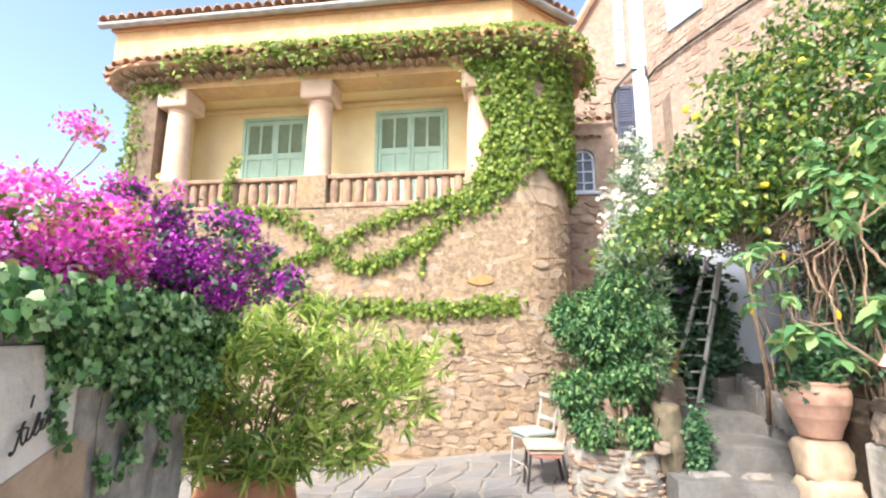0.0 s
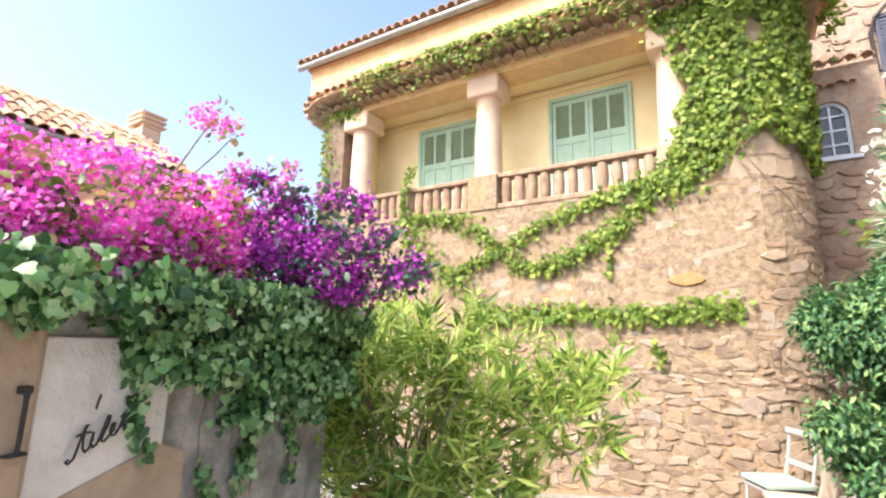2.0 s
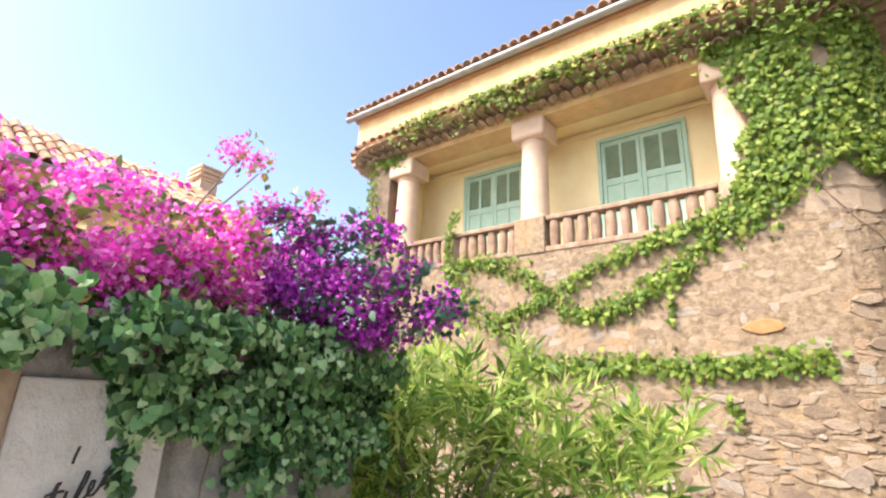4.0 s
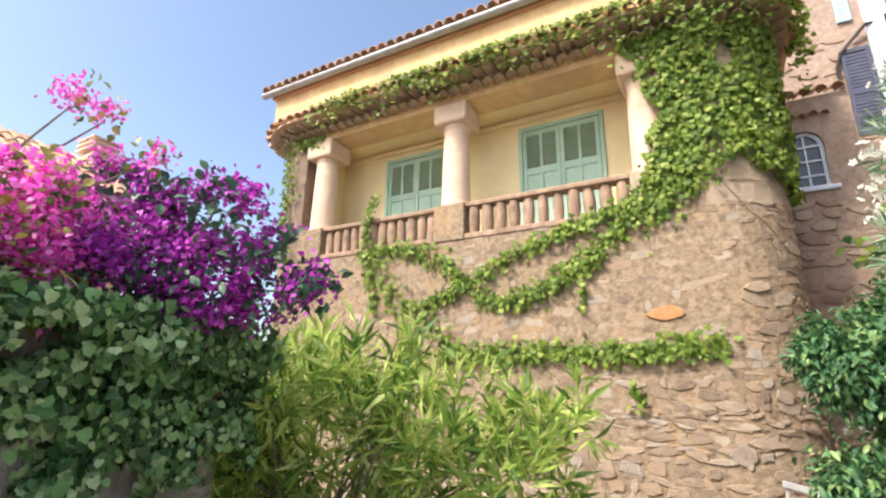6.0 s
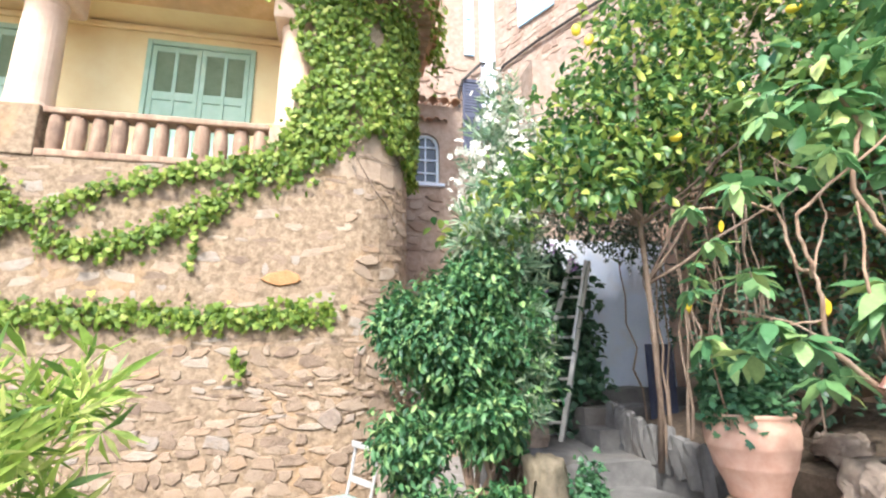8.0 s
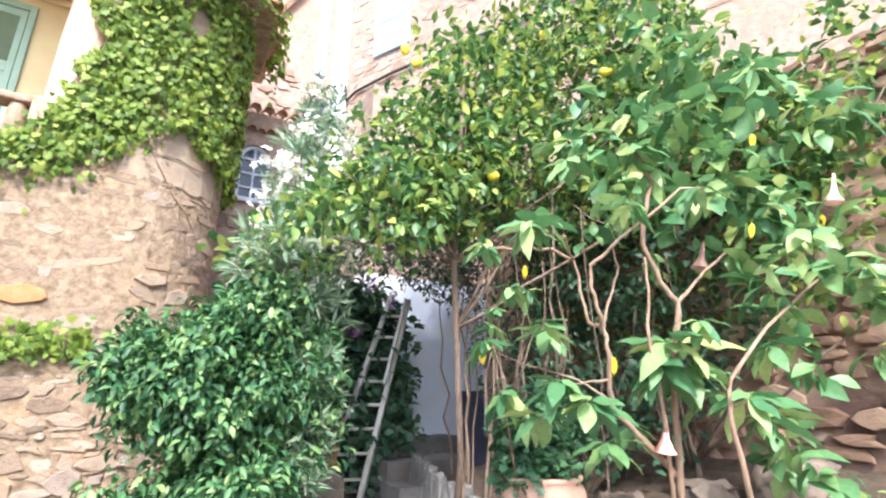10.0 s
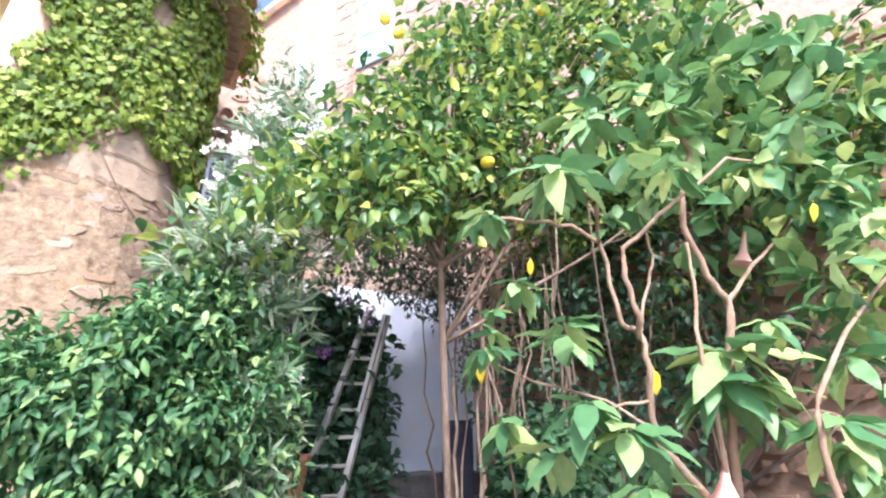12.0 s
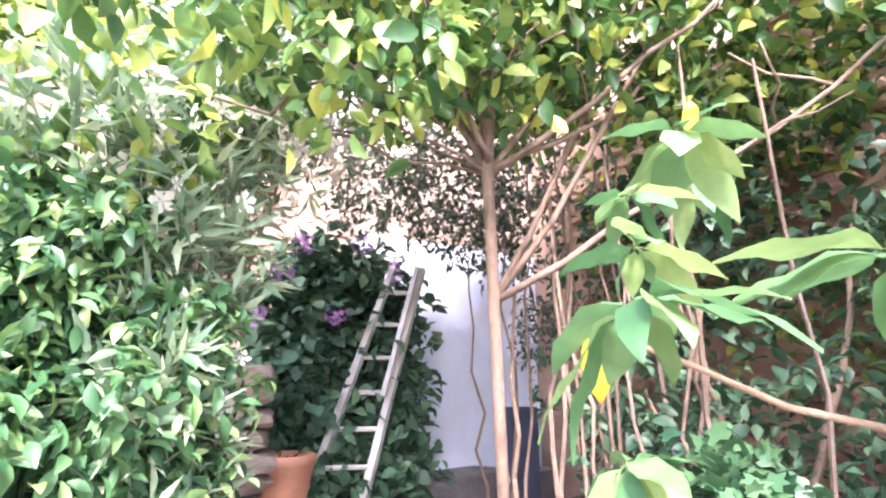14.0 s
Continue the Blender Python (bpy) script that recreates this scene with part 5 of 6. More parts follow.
# each limb: its thickness and the points along it
BR = [(0.021, [(2.70, 3.95, 1.02), (2.62, 3.86, 1.40), (2.53, 3.76, 1.80), (2.52, 3.72, 2.0), (2.556, 3.72, 2.13), (2.496, 3.72, 2.182), (2.411, 3.72, 2.30), (2.369, 3.72, 2.375), (2.362, 3.70, 2.48), (2.43, 3.68, 2.66), (2.34, 3.68, 2.80)]),
      (0.012, [(2.60, 3.90, 1.10), (2.40, 3.74, 1.75), (2.343, 3.72, 1.95), (2.374, 3.72, 2.174), (2.374, 3.72, 2.314)]),
      (0.012, [(2.556, 3.72, 2.13), (2.70, 3.74, 2.22), (2.84, 3.75, 2.32), (3.138, 3.75, 2.50), (3.366, 3.75, 2.66)]),
      (0.020, [(2.80, 3.98, 1.08), (2.635, 3.88, 1.40), (2.441, 3.85, 1.53), (2.243, 3.85, 1.676), (2.20, 3.82, 1.80), (2.192, 3.80, 1.897), (2.166, 3.80, 2.0)]),
      (0.011, [(2.166, 3.80, 2.0), (2.087, 3.80, 2.023), (2.077, 3.80, 2.077), (2.028, 3.80, 2.272), (1.90, 3.79, 2.30), (1.72, 3.76, 2.26), (1.60, 3.78, 2.25)]),
      (0.008, [(2.166, 3.80, 2.0), (2.188, 3.80, 2.05), (2.265, 3.80, 2.217), (2.295, 3.80, 2.283), (2.26, 3.79, 2.36)]),
      (0.012, [(2.15, 3.79, 1.98), (2.11, 3.75, 2.037), (2.064, 3.75, 2.153), (2.074, 3.75, 2.246), (2.163, 3.74, 2.311), (2.24, 3.68, 2.40), (2.40, 3.62, 2.53), (2.511, 3.60, 2.625), (2.78, 3.60, 2.683)]),
      (0.015, [(2.75, 3.62, 1.04), (2.50, 3.50, 1.434), (2.46, 3.50, 1.672), (2.499, 3.50, 1.80), (2.819, 3.50, 2.02), (3.427, 3.50, 2.323)]),
      (0.007, [(2.22, 3.84, 1.72), (2.10, 3.90, 1.80), (1.95, 4.05, 1.86), (1.83, 4.12, 1.92)]),
      (0.012, [(2.55, 3.86, 1.22), (2.62, 3.80, 1.19), (2.74, 3.74, 1.20), (2.92, 3.66, 1.25), (2.97, 3.62, 1.32)]),
      (0.007, [(2.20, 3.82, 1.80), (2.05, 3.83, 1.78), (1.95, 3.84, 1.78)]),
      (0.007, [(2.028, 3.80, 2.272), (1.80, 3.60, 2.28), (1.55, 3.48, 2.22)]),
      (0.007, [(2.47, 3.50, 1.70), (2.58, 3.51, 1.72), (2.62, 3.51, 1.73)]),
      (0.008, [(2.20, 4.45, 1.35), (2.16, 4.46, 1.60), (2.136, 4.459, 1.749)])]
for i, b in enumerate(BR):
    bm = bmesh.new()
    r0, b = b
    pts = [R(*p) for p in b]
    fine = []
    for p, q in zip(pts, pts[1:]):
        fine += wavy(p, q, 3, 0.007, i * 9 + len(fine))[:-1]
    fine.append(pts[-1])
    tube(bm, fine, taper(r0 * 0.78, r0 * 0.42, len(fine) - 1), 8)
    part("branch", bm, M_PALEBARK, trumpet, smooth=True)
LEAF = [leaf_mesh(w, c, "broad_leaf") for w, c in ((0.20, 0.28), (0.22, 0.16), (0.17, 0.45))]
for me in LEAF:
    me.materials.append(L_BROAD)
YLEAF = leaf_mesh(0.2, 0.3, "yellow_leaf")
YLEAF.materials.append(L_YELLOW)
rng = random.Random(77)


def rosette(c, n, L, lean=(0, 0, 0), droop=0.35):
    for i in range(n):
        a = 2 * math.pi * (i / n) + rng.uniform(-0.4, 0.4)
        el = rng.uniform(-0.9, 0.45) - droop * 0.4
        d = Vector((math.cos(a), math.sin(a), el)) + Vector(lean)
        o = new("leaf", rng.choice(LEAF))
        o.parent = trumpet
        q = d.to_track_quat("Y", "Z").to_matrix().to_4x4()
        s_ = L * rng.uniform(0.6, 1.1)
        o.matrix_basis = Matrix.Translation(c) @ q @ Matrix.Rotation(rng.uniform(-0.5, 0.5), 4, "Y") @ Matrix.Scale(s_, 4)


ROS = [((1.75, 4.04, 1.945), 11, 0.135), ((1.82, 4.10, 2.02), 9, 0.09), ((1.86, 4.14, 2.10), 8, 0.09), ((2.477, 3.712, 1.95), 14, 0.27), ((2.55, 3.70, 1.86), 10, 0.24), ((2.40, 3.72, 1.86), 9, 0.22), ((1.87, 3.82, 2.0), 9, 0.13), ((2.0, 3.95, 2.0), 9, 0.16), ((2.136, 4.459, 1.75), 12, 0.18), ((2.20, 4.36, 1.62), 9, 0.16), ((1.947, 3.836, 1.79), 12, 0.17), ((2.05, 3.80, 1.72), 11, 0.19), ((2.60, 3.51, 1.74), 12, 0.19), ((2.72, 3.53, 1.66), 11, 0.19), ((2.44, 3.55, 2.02), 10, 0.13),
       ((1.98, 4.15, 2.22), 9, 0.13), ((1.95, 3.95, 1.66), 10, 0.17), ((2.9, 3.55, 1.95), 10, 0.19), ((2.15, 3.6, 2.48), 9, 0.16), ((1.55, 3.50, 2.25), 11, 0.13), ((1.66, 3.56, 2.30), 10, 0.14), ((1.58, 3.78, 2.26), 9, 0.11), ((1.74, 3.70, 2.35), 10, 0.13), ((1.98, 3.20, 2.36), 9, 0.13), ((2.32, 4.1, 3.02), 10, 0.2), ((3.2, 3.7, 2.02), 10, 0.2), ((3.05, 3.65, 1.66), 10, 0.2), ((2.88, 3.65, 2.78), 11, 0.2), ((3.4, 3.6, 3.1), 11, 0.22), ((3.5, 3.6, 2.6), 11, 0.22), ((2.67, 3.65, 3.1), 10, 0.2),
       ((2.05, 3.8, 2.74), 10, 0.16), ((2.26, 3.75, 2.60), 9, 0.15), ((2.45, 3.7, 2.75), 10, 0.18), ((3.1, 3.5, 3.4), 11, 0.22), ((3.35, 3.6, 3.6), 11, 0.22), ((2.80, 3.62, 2.70), 10, 0.17), ((3.4, 3.52, 2.35), 10, 0.2), ((3.6, 3.3, 3.2), 10, 0.22), ((2.6, 4.1, 1.6), 10, 0.18), ((2.2, 4.3, 2.25), 9, 0.13), ((2.36, 3.68, 2.82), 10, 0.16), ((3.36, 3.74, 2.70), 10, 0.18), ((2.3, 3.95, 1.55), 9, 0.17), ((2.75, 3.75, 1.75), 9, 0.19)]
for c, n, L in ROS:
    rosette(R(*c), n, L)
for c, s_ in (((2.205, 3.797, 1.90), 0.10), ((2.13, 4.234, 2.37), 0.085), ((1.80, 4.15, 1.95), 0.11), ((2.85, 3.5, 2.5), 0.09), ((3.0, 3.5, 3.0), 0.10), ((3.3, 3.4, 2.6), 0.11)):
    o = new("yellow_leaf", YLEAF)
    o.parent = trumpet
    y_ = Vector((rng.uniform(-0.15, 0.15), rng.uniform(-0.1, 0.1), -1)).normalized()
    x_ = y_.cross(Vector((-0.55, -0.8, 0.1 + rng.uniform(-0.3, 0.3)))).normalized()
    z_ = x_.cross(y_)
    o.matrix_basis = Matrix.Translation(R(*c)) @ Matrix((x_, y_, z_)).transposed().to_4x4() @ Matrix.Diagonal((s_ * 0.8, s_ * 0.86, s_ * 0.82, 1))
# pink trumpets, hanging
bm = bmesh.new()
lathe(bm, [(0.006, 0), (0.009, -0.04), (0.016, -0.09), (0.034, -0.13), (0.046, -0.145)], 12, cap=False)
bmesh.ops.solidify(bm, geom=bm.faces[:], thickness=0.002)
tr = part("trumpet_flower", bm, L_PINK, trumpet, "hanging pale pink trumpet flower", smooth=True)
for i, c in enumerate((R(2.454, 3.769, 1.66), R(3.25, 3.3, 2.75), R(2.95, 3.80, 2.50))):
    o = tr if i == 0 else tr.copy()
    if i:
        scene.collection.objects.link(o)
    o.location = c
    o.rotation_euler = (0.15, 0.1 * i, 0)

# the rest of its crown
rngn = np.random.default_rng(66)
P, O = blob_points(rngn, 120, [(0.1, -0.3, 1.7, 0.6, 0.35, 0.4), (0.55, -0.4, 2.1, 0.5, 0.4, 0.5), (-0.3, -0.1, 1.85, 0.45, 0.3, 0.35), (0.4, -0.5, 1.2, 0.4, 0.3, 0.5), (0.2, -0.2, 2.4, 0.5, 0.4, 0.35), (0.3, -0.35, 0.45, 0.25, 0.2, 0.2)], 0.3)
leaves("crown", oval(0.27, 0.08, 0.14), *sprays(rngn, P, O, 7, 0.135, 0.5, 0.35, 0.03), L_TRUMPET, trumpet, "", "stuff")

# bare climbing stems at the back of the bed
bare = plant("bare_climber", (3.2, 5.4, 1.0), "bare brown climbing stems at the back of the bed", "climber")
r_ = random.Random(19)
for i in range(26):
    x, y = r_.uniform(-0.55, 0.5), r_.uniform(-1.1, 0.9)
    bm = bmesh.new()
    tube(bm, wavy((x, y, -0.1), (x + r_.uniform(-0.25, 0.2), y + r_.uniform(-0.2, 0.2), r_.uniform(1.5, 2.6)), 8, 0.05, 500 + i), taper(r_.uniform(0.007, 0.014), 0.005, 8), 5)
    part("stem", bm, M_BARK, bare)

# small things round the pot, ladder and arch
leafy_shrub("pot_plant", (2.38, 4.52, 1.28), [(0, 0, 0.10, 0.24, 0.22, 0.12), (0.12, 0.0, 0.28, 0.22, 0.2, 0.18), (-0.05, 0.05, 0.25, 0.16, 0.16, 0.14)], 330, 8, 0.045, lobed(0.55), L_POTPLANT, "bushy green plant filling the terracotta pot", 81, (), 0.006, None, 0, "plant", 0.1, 0.3)
leafy_shrub("hydrangea", (2.10, 6.80, 0.9), [(0, 0, 0.95, 0.46, 0.25, 0.50), (0.15, 0, 1.45, 0.42, 0.25, 0.30), (0.05, 0, 0.45, 0.42, 0.25, 0.38), (0.52, 0.0, 0.42, 0.18, 0.16, 0.22), (-0.2, 0.0, 1.45, 0.34, 0.25, 0.32), (0.45, 0.0, 0.95, 0.20, 0.16, 0.32), (-0.30, 0, 0.9, 0.26, 0.22, 0.4), (-0.05, -0.05, 1.72, 0.32, 0.2, 0.12)], 1150, 6, 0.10, oval(0.36), L_HYDR, "dark hydrangea with mauve flower heads behind the ladder", 91, (), 0.012, None, 0, "shrub", 0.2, 0.3)
urn("terracotta_pot", (1.84, 6.45, 1.20), [(0.09, 0), (0.095, 0.02), (0.12, 0.17), (0.14, 0.30), (0.15, 0.31), (0.152, 0.35), (0.142, 0.355)], M_TERRA, "plain orange terracotta pot before the hydrangea")
stack = thing("stone_stack", (1.58, 6.45, 0.9), "low stack of grey flat stones beside the pot", "stones")
rs = random.Random(23)
for k in range(11):
    rough_block("stone", (rs.uniform(-0.03, 0.03), rs.uniform(-0.03, 0.03), 0.05 + 0.098 * k), (0.34 + rs.uniform(-0.05, 0.05), 0.34, 0.092), M_BOULDER, stack, k * 2.9, 0.02, 2, rs.uniform(-0.2, 0.2))
rough_block("stone", (0.26, 0.0, 0.14), (0.30, 0.32, 0.34), M_BOULDER, stack, 41.0, 0.02, 2)
rngn = np.random.default_rng(8)
mauve = plant("hydrangea_flowers", (2.10, 6.80, 0.9), "mauve hydrangea flower heads", "flowers")
for p in ((-0.25, -0.22, 1.78), (0.1, -0.22, 1.82), (-0.05, -0.30, 1.38), (-0.48, -0.22, 1.35), (-0.36, -0.28, 1.58), (0.3, -0.28, 1.66)):
    d = rand_dirs(rngn, 60)
    leaves("flower_head", bloom(4), np.array(p) + d * 0.06, rand_dirs(rngn, 60), d, 0.032, L_MAUVE, mauve)
leafy_shrub("dark_climber", (2.75, 6.3, 0.95), [(-0.2, -0.15, 2.0, 0.5, 0.35, 0.30), (0.25, -0.1, 1.85, 0.40, 0.35, 0.30), (-0.55, 0.0, 2.1, 0.40, 0.35, 0.35), (0.0, -0.1, 2.5, 0.5, 0.35, 0.35), (0.45, 0.0, 2.4, 0.45, 0.35, 0.45), (0.5, -0.05, 1.3, 0.16, 0.2, 0.3)], 1050, 6, 0.05, oval(0.24), L_DARK, "dark small-leaved climber arching over the path", 95, (), 0.012, None, 0, "climber", 0.3, 0.3, (0.55, 0.3, 1.9))
leafy_shrub("bed_shrub", (3.1, 4.9, 1.1), [(0, 0, 0.5, 0.45, 0.6, 0.45), (0.3, -0.5, 0.8, 0.35, 0.5, 0.5), (0.2, 0.6, 0.8, 0.45, 0.6, 0.6), (0.4, -0.3, 1.5, 0.35, 0.7, 0.5), (0.3, 0.5, 1.6, 0.4, 0.6, 0.5)], 620, 6, 0.07, oval(0.28), L_HYDR, "dark evergreen shrub at the back of the bed", 97, (), 0.02, None, 0, "shrub", 0.2, 0.3)
leafy_shrub("ground_ivy", (1.42, 4.88, 0.55), [(0.17, -0.02, 0.22, 0.10, 0.10, 0.32), (0.14, -0.1, -0.06, 0.10, 0.08, 0.07)], 260, 6, 0.04, lobed(0.5), L_POTPLANT, "trailing greenery over the upright stone", 99, (), 0.005, None, 0, "ivy", 0.3, 0.4)


# foliage against the terrace wall
leafy_shrub("wall_climber", (3.75, 4.6, 1.3), [(-0.05, -1.0, 1.3, 0.3, 0.9, 0.5), (-0.1, 0.3, 1.2, 0.3, 0.9, 0.6), (0.0, -0.2, 2.2, 0.35, 1.2, 0.5), (0.1, -1.5, 2.2, 0.35, 0.7, 0.6), (-0.05, 1.2, 1.8, 0.3, 0.8, 0.8), (0.1, -1.9, 1.4, 0.3, 0.5, 0.5)], 480, 6, 0.075, oval(0.27), L_LEMON, "thin climber half covering the terrace wall", 93, (), 0.012, None, 0, "climber", 0.3, 0.4)


# creeper over the house front
def creeper():
    rng = np.random.default_rng(15)
    th = plant("virginia_creeper", (0, 7.5, 0), "light green virginia creeper over the house front", "creeper")
    org = np.array((0, 7.5, 0))
    S, Z, O = [], [], []

    def scatter(n, s0, s1, z0, z1, keep=None, out=(0.02, 0.12)):
        k = 0
        while k < n:
            s_, z = rng.uniform(s0, s1), rng.uniform(z0, z1)
            if keep is None or keep(s_, z):
                S.append(s_), Z.append(z), O.append(rng.uniform(*out))
                k += 1

    def strand(pts, width, per_m):
        for (sa, za), (sb, zb) in zip(pts, pts[1:]):
            n = int(per_m * math.hypot(sb - sa, zb - za))
            for _ in range(n):
                t = rng.random()
                S.append(sa + (sb - sa) * t + rng.normal() * width * 0.35)
                Z.append(za + (zb - za) * t + rng.normal() * width * 0.5)
                O.append(rng.uniform(0.02, 0.12))

    # curtain round the rounded corner
    def in_curtain(s_, z):
        left = -0.62 + 0.10 * math.sin(z * 9) + (0.22 if 4.5 < z < 5.6 else 0)
        low = 4.22 + 0.08 * math.sin(s_ * 4.0) - 0.32 * min(max(s_ - 0.45, 0), 0.8) + 0.07 * math.sin(s_ * 17) + 0.12 * noise.noise((s_ * 6, 0, 2))
        return s_ > left and z > low and noise.noise((s_ * 3.2, z * 2.6, 1.0)) > -0.30
    scatter(7000, -0.75, 2.0, 3.7, 6.3, in_curtain, (0.02, 0.16))
    A1 = [(0.15, 4.45), (-0.03, 4.24), (-0.67, 3.79), (-1.3, 3.25), (-1.84, 2.94), (-2.39, 2.76), (-2.87, 2.9)]
    A2 = [(-0.5, 4.0), (-1.49, 3.67), (-2.23, 3.45), (-2.79, 3.18), (-3.16, 3.0), (-3.74, 2.82)]
    B = [(-3.4, 2.1), (-1.82, 2.13), (-0.93, 2.08), (0.06, 2.17)]
    C = [(-4.9, 3.7), (-4.0, 3.74), (-3.28, 3.38), (-3.07, 3.09)]
    C2 = [(-4.6, 3.6), (-4.3, 3.0), (-3.6, 2.6), (-3.2, 2.2)]
    strand(A1[:3], 0.34, 620), strand(A1[2:], 0.15, 280), strand(A2, 0.13, 200), strand(B, 0.15, 320), strand(C, 0.17, 170), strand(C2, 0.28, 130)
    strand([(-1.3, 3.25), (-1.4, 2.95), (-1.42, 2.62)], 0.08, 70)
    strand([(-0.88, 1.72), (-0.85, 1.62), (-0.86, 1.5)], 0.12, 130)
    strand([(-4.55, 2.8), (-4.75, 3.6), (-4.8, 4.3), (-4.6, 4.7)], 0.12, 120)
    strand([(-6.95, 6.2), (-6.75, 5.6), (-6.7, 4.9), (-6.9, 4.3), (-6.5, 3.6)], 0.34, 120)
    strand([(-7.5, 6.0), (-7.3, 5.0), (-7.4, 4.0)], 0.36, 90)
    strand([(-6.6, 6.1), (-6.1, 6.05), (-5.9, 5.95)], 0.16, 200)
    P, N, D = [], [], []
    for s_, z, o in zip(S, Z, O):
        p, n = wall_at(s_, o)
        P.append((p.x, p.y, z)), N.append((n.x, n.y, 0.35)), D.append((0, 0, -1))
    # the fringe on the canopy
    for _ in range(4600):
        s_ = rng.uniform(-6.1, 2.0)
        dens = min(1, (s_ + 6.3) / 1.2) * (0.72 + 0.28 * math.sin(s_ * 3.1) * math.sin(s_ * 1.3 + 1))
        if rng.random() > dens:
            continue
        t = rng.random()
        o = 0.06 + 0.50 * t
        p, n = wall_at(s_, o)
        z = 6.74 - 0.36 * t + rng.uniform(0.02, 0.10)
        if rng.random() < 0.45:
            z = 6.42 - abs(rng.normal()) * (0.16 + 0.09 * math.sin(s_ * 5.3) + (0.10 if s_ > -0.8 else 0))
            p, n = wall_at(s_, rng.uniform(0.34, 0.56))
        P.append((p.x, p.y, z)), N.append((n.x, n.y, 0.7)), D.append((n.x * 0.6, n.y * 0.6, -0.8))
    P, N, D = np.array(P) - org, np.array(N, float), np.array(D, float)
    n = len(P)
    leaves("foliage", lobed(0.5), P, D + rng.normal(size=(n, 3)) * 0.34, N + rng.normal(size=(n, 3)) * 0.6, rng.uniform(0.04, 0.085, n), L_CREEPER, th)
    for k, pts in enumerate((A1, A2, B, C, C2, [(0.0, 4.4), (0.5, 3.6), (0.9, 3.2)], [(0.3, 4.5), (0.9, 4.1), (1.2, 3.7)], [(-0.2, 4.2), (0.3, 4.0), (0.8, 4.0), (1.3, 4.4)])):
        bm = bmesh.new()
        fine = []
        for (sa, za), (sb, zb) in zip(pts, pts[1:]):
            for t in (0, 0.33, 0.66):
                p, _n = wall_at(sa + (sb - sa) * t, 0.015)
                fine.append(Vector((p.x, p.y, za + (zb - za) * t + 0.02 * math.sin(len(fine) * 2.1))) - Vector(org))
        tube(bm, fine, 0.012 if k < 5 else 0.006, 5)
        part("stem", bm, M_BARK, th)


creeper()


# ------------------------------------------------------------------ masonry pieces of the house front
def stone_template(seed, n=8):
    rng = random.Random(seed)
    ang = sorted(2 * math.pi * (i + rng.uniform(-0.3, 0.3)) / n for i in range(n))
    rad = [rng.uniform(0.56, 1.16) for _ in range(n)]
    tx, ty = rng.uniform(-0.5, 0.5), rng.uniform(-0.6, 0.2)
    v, f = [], []
    for k, (sc, d) in enumerate(((1.04, -0.02), (1.0, 0.82), (0.92, 1.0))):
        for a, r in zip(ang, rad):
            c, s_ = math.cos(a), math.sin(a)
            p = 1 / max(abs(c), abs(s_)) ** 0.6
            v.append((0.5 * c * r * p * sc, 0.5 * s_ * r * p * sc, d * rng.uniform(0.85, 1.1) + (tx * c + ty * s_) * 0.14 if k else d))
    v.append((0, 0, 1.05))
    for k in range(2):
        for i in range(n):
            f.append((k * n + i, k * n + (i + 1) % n, (k + 1) * n + (i + 1) % n, (k + 1) * n + i))
    for i in range(n):
        f.append((2 * n + i, 2 * n + (i + 1) % n, 3 * n))
    return v, f


TEMPLATES = [stone_template(i) for i in range(24)]
STONES = []
for v, f in TEMPLATES:
    me = bpy.data.meshes.new("wall_stone")
    me.from_pydata(v, [], f)
    me.materials.append(M_STONE)
    STONES.append(me)
wall_ob = next(o for o in house.children if o.name == "wall")
rng = random.Random(8)
rest_v, rest_f, made = [], [], 0
z = -0.12
while z < 3.7:
    h = rng.choice((0.035, 0.05, 0.065, 0.085, 0.11, 0.14))
    s = -5.2 + rng.uniform(0, 0.2)
    while s < 1.5:
        w = rng.uniform(0.06, 0.30) * (1.2 if h > 0.08 else 1.0)
        skip = 0.08 if z < 1.6 else (0.2 if z < 2.0 else 0.3)
        skip += 0.25 * (noise.noise((s * 1.3, z * 1.3, 4.0)) > 0.12)
        if rng.random() > skip:
            k = rng.randrange(len(STONES))
            d = rng.uniform(0.006, 0.030) if z < 1.75 else rng.uniform(0.001, 0.009)
            p, n = wall_at(s + w / 2, -0.004)
            across = Vector((-n.y, n.x, 0))
            m = Matrix(((across.x, 0, n.x, p.x), (across.y, 0, n.y, p.y), (0, 1, 0, z + h / 2 + rng.uniform(-0.02, 0.02)), (0, 0, 0, 1))) @ Matrix.Rotation(rng.uniform(-0.22, 0.22), 4, "Z") @ Matrix.Diagonal((w * 1.02, h * 1.02, d, 1))
            if -1.9 < s < 1.2 and z < 1.75 and made < 300:
                o = new("stone", STONES[k])
                o.parent = wall_ob
                o.matrix_basis = m
                made += 1
            else:
                b = len(rest_v)
                rest_v += [tuple(m @ Vector(c)) for c in TEMPLATES[k][0]]
                rest_f += [tuple(b + i for i in t) for t in TEMPLATES[k][1]]
        s += w + rng.uniform(0.0, 0.03)
    z += h * 0.9
def lone_stone(sx, zz, w, h, mat):
    p, n = wall_at(sx, -0.004)
    across = Vector((-n.y, n.x, 0))
    o = new("stone", STONES[3].copy())
    o.data.materials.clear()
    o.data.materials.append(mat)
    o.parent = wall_ob
    o.matrix_basis = Matrix(((across.x, 0, n.x, p.x), (across.y, 0, n.y, p.y), (0, 1, 0, zz), (0, 0, 0, 1))) @ Matrix.Diagonal((w, h, 0.03, 1))


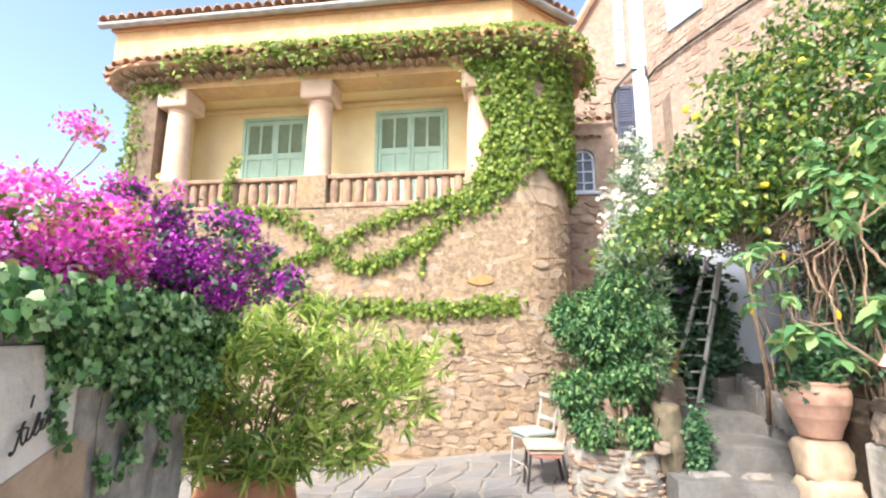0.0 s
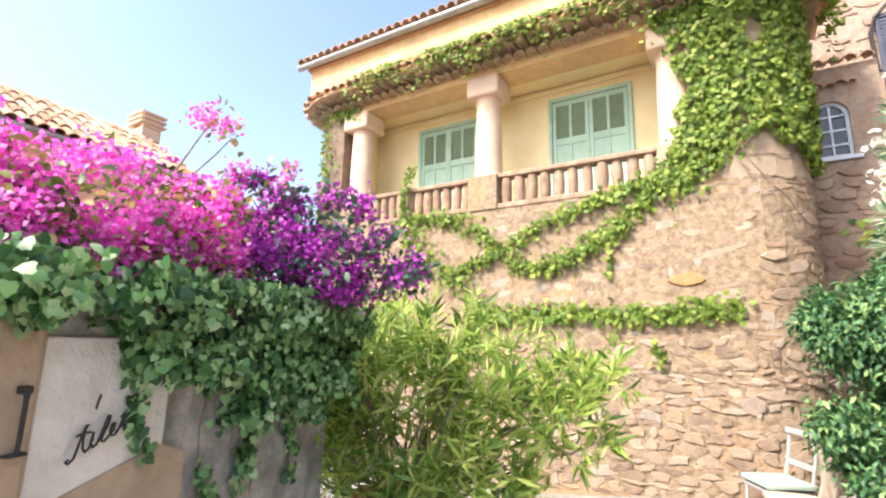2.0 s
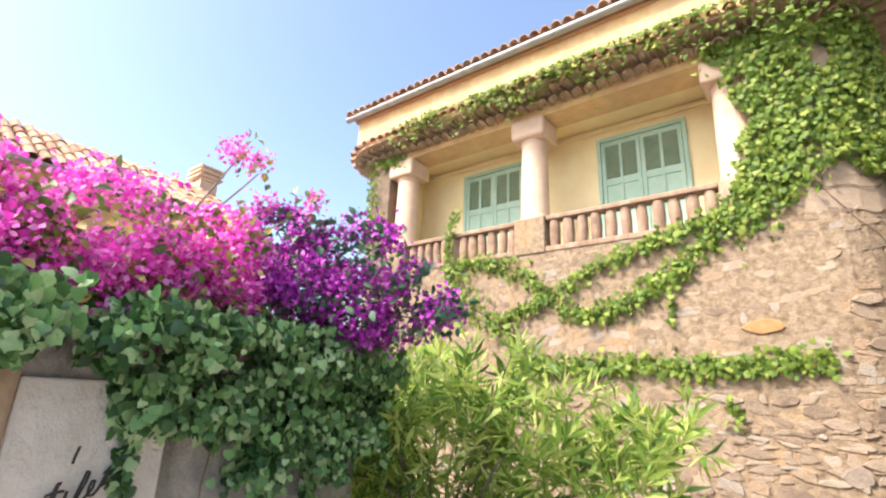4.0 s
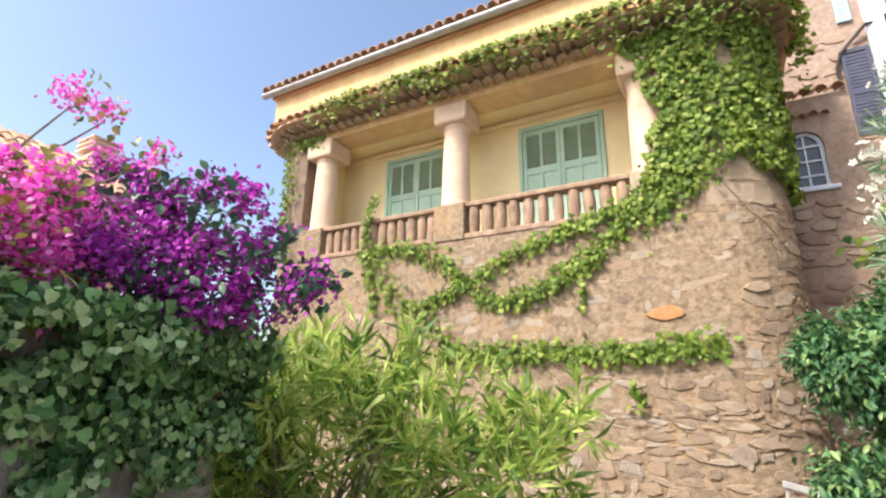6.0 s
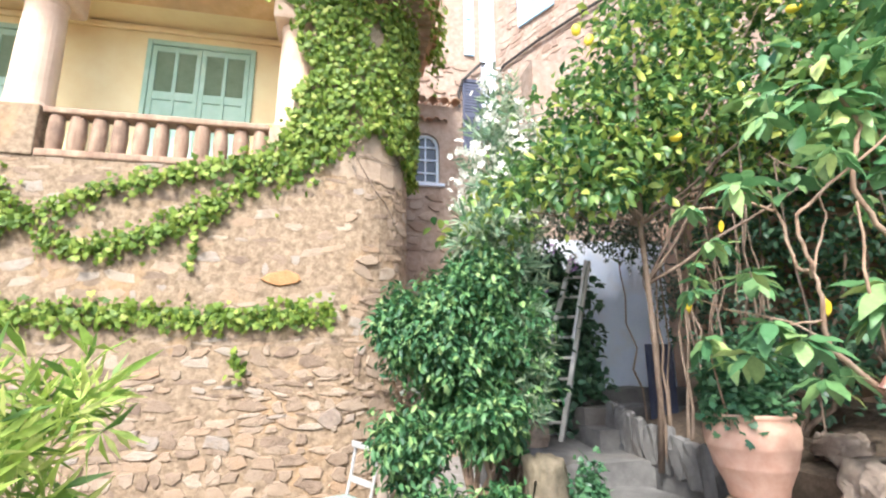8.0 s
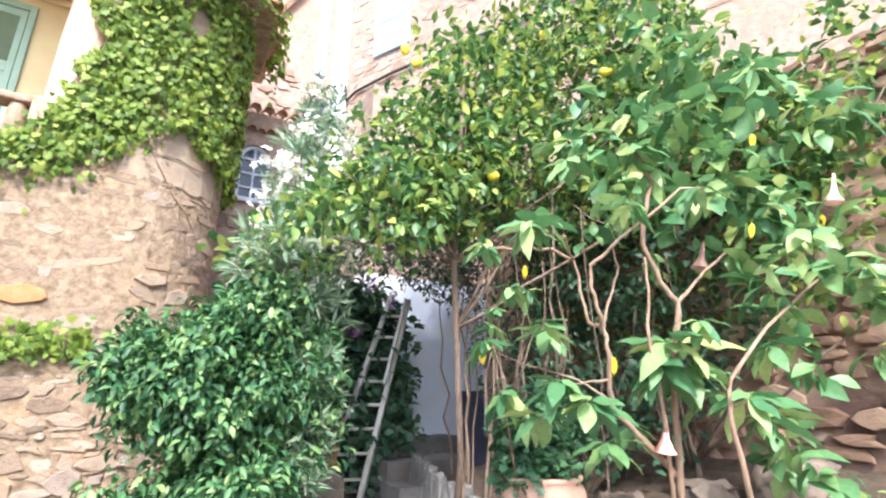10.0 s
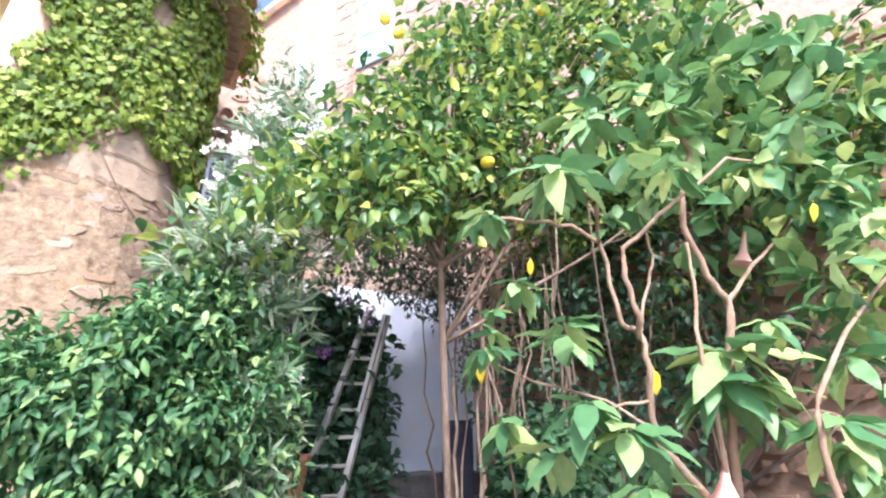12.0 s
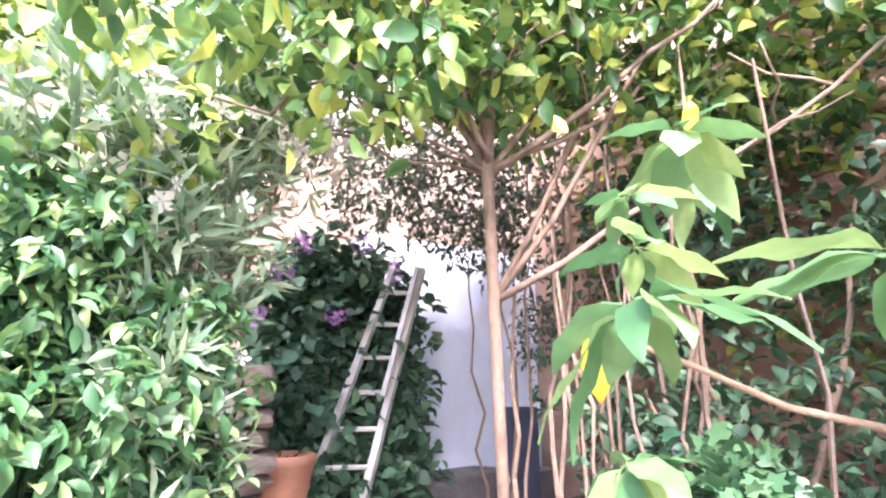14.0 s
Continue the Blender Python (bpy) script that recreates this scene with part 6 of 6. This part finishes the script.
M_ORANGE = surface("orange_stone", (0.36, 0.17, 0.065), (0.48, 0.27, 0.12), 10, 0.9, None, 1, 0.6, 40)
for sx, zz, w, h, mat in ((-0.46, 2.51, 0.46, 0.17, M_ORANGE), (0.1, 1.05, 0.28, 0.20, M_BOULDER), (0.45, 2.75, 0.30, 0.12, M_STONE)):
    lone_stone(sx, zz, w, h, mat)
me = bpy.data.meshes.new("rubble")
me.from_pydata(rest_v, [], rest_f)
tagged(mesh_part("rubble", me, M_STONE, wall_ob), kind="stuff")

# flagstones of the yard
rng = random.Random(12)
nx, ny = 11, 12
jit = {(i, j): (-2.6 + i * 0.38 + rng.uniform(-0.12, 0.12), 3.2 + j * 0.37 + rng.uniform(-0.12, 0.12)) for i in range(nx + 1) for j in range(ny + 1)}
for i in range(nx):
    for j in range(ny):
        q = [jit[i, j], jit[i + 1, j], jit[i + 1, j + 1], jit[i, j + 1]]
        cx_, cy_ = sum(a for a, _ in q) / 4, sum(b for _, b in q) / 4
        if cy_ > 7.4 or (cx_ - 1.0) ** 2 + (cy_ - 5.2) ** 2 < 0.6 or cx_ > 1.2 and cy_ > 4.4:
            continue
        ring = []
        for k in range(4):
            a, b = Vector(q[k]), Vector(q[(k + 1) % 4])
            for t in (0.12, 0.5, 0.88):
                ring.append(a.lerp(b, t))
        c = Vector((cx_, cy_))
        ring = [c + (p - c) * (0.90 + rng.uniform(-0.04, 0.03)) for p in ring]
        bm = bmesh.new()
        zc = rise(cx_, cy_)
        lo = [bm.verts.new((p.x - cx_, p.y - cy_, rise(p.x, p.y) - zc - 0.06)) for p in ring]
        mi = [bm.verts.new((p.x - cx_, p.y - cy_, rise(p.x, p.y) - zc - 0.012)) for p in ring]
        hi = [bm.verts.new(((p.x - cx_) * 0.95, (p.y - cy_) * 0.95, rise(p.x, p.y) - zc - 0.003 + rng.uniform(-0.003, 0.003))) for p in ring]
        for a, b in ((lo, mi), (mi, hi)):
            for k in range(12):
                bm.faces.new((a[k], a[(k + 1) % 12], b[(k + 1) % 12], b[k]))
        bm.faces.new(hi)
        o = part("flagstone", bm, M_PAVING, ground)
        o.location = (cx_, cy_, zc)

# dry leaves on the paving by the planter
rngn = np.random.default_rng(3)
n = 170
P = np.stack([rngn.normal(0.75, 0.22, n), rngn.normal(4.75, 0.14, n), np.zeros(n)], 1)
P[:, 2] = [rise(x, y) + 0.012 for x, y, _ in P]
lit = leaves("dry_leaves", oval(0.3, 0.2, 0.2), P, rand_dirs(rngn, n) * np.array([1, 1, 0.15]), np.array([0, 0, 1.0]) + rngn.normal(size=(n, 3)) * 0.3, rngn.uniform(0.03, 0.06, n), M_BUFF, None)
tagged(lit, "scattered dry pale leaves on the paving", "leaves", kind="stuff")

# stones of the terrace wall and of the tall building, too far to pick apart
def stone_field(name, m, u0, u1, z0, z1, mat, parent, seed, size, skip, deep):
    rng = random.Random(seed)
    vs, fs = [], []
    z = z0
    while z < z1:
        h = rng.uniform(0.5, 1.2) * size
        u = u0 + rng.uniform(0, size)
        while u < u1:
            w = rng.uniform(0.8, 2.6) * size
            if rng.random() > skip:
                tv, tf = rng.choice(TEMPLATES)
                mm = m @ Matrix.Translation((u + w / 2, 0, z + h / 2)) @ Matrix.Rotation(math.pi / 2, 4, "X") @ Matrix.Rotation(rng.uniform(-0.2, 0.2), 4, "Z") @ Matrix.Diagonal((w * 0.95, h * 0.95, rng.uniform(0.4, 1.0) * deep, 1))
                b = len(vs)
                vs += [tuple(mm @ Vector(c)) for c in tv]
                fs += [tuple(b + i for i in t) for t in tf]
            u += w + rng.uniform(0, 0.02)
        z += h
    me = bpy.data.meshes.new(name)
    me.from_pydata(vs, [], fs)
    tagged(mesh_part(name, me, mat, parent), kind="stuff")


M_REDSTONE = surface("terrace_stone", (0.20, 0.12, 0.08), (0.46, 0.31, 0.21), 9, 0.92, (0.15, 0.10, 0.08), 3, 0.8, 30, piece=[(0, (0.18, 0.10, 0.065)), (0.6, (0.42, 0.27, 0.18)), (1, (0.50, 0.38, 0.28))])
M_ROSESTONE = surface("rose_stone", (0.26, 0.18, 0.13), (0.48, 0.37, 0.29), 9, 0.92, (0.24, 0.16, 0.12), 3, 0.8, 30, piece=[(0, (0.26, 0.17, 0.12)), (0.6, (0.40, 0.30, 0.235)), (1, (0.48, 0.39, 0.31))])
TW = Matrix(((0.10, 1, 0, 3.74), (-1, 0.10, 0, 7.6), (0, 0, 1, 0), (0, 0, 0, 1)))
stone_field("terrace_masonry", TW, 1.0, 6.0, 0.9, 3.9, M_REDSTONE, garden_back, 5, 0.13, 0.15, 0.06)
stone_field("building_masonry", FR, 0.1, 6.5, 3.5, 11.0, M_ROSESTONE, tall, 6, 0.16, 0.45, 0.018)
stone_field("gable_masonry", Matrix.Translation((0, 10.745, 0)), 1.3, 2.75, 3.5, 7.6, M_ROSESTONE, tall, 7, 0.15, 0.4, 0.03)
stone_field("link_masonry", Matrix.Translation((0, 9.296, 0)), 0.95, 2.7, 1.0, 4.2, M_ROSESTONE, link_wall, 8, 0.15, 0.3, 0.03)
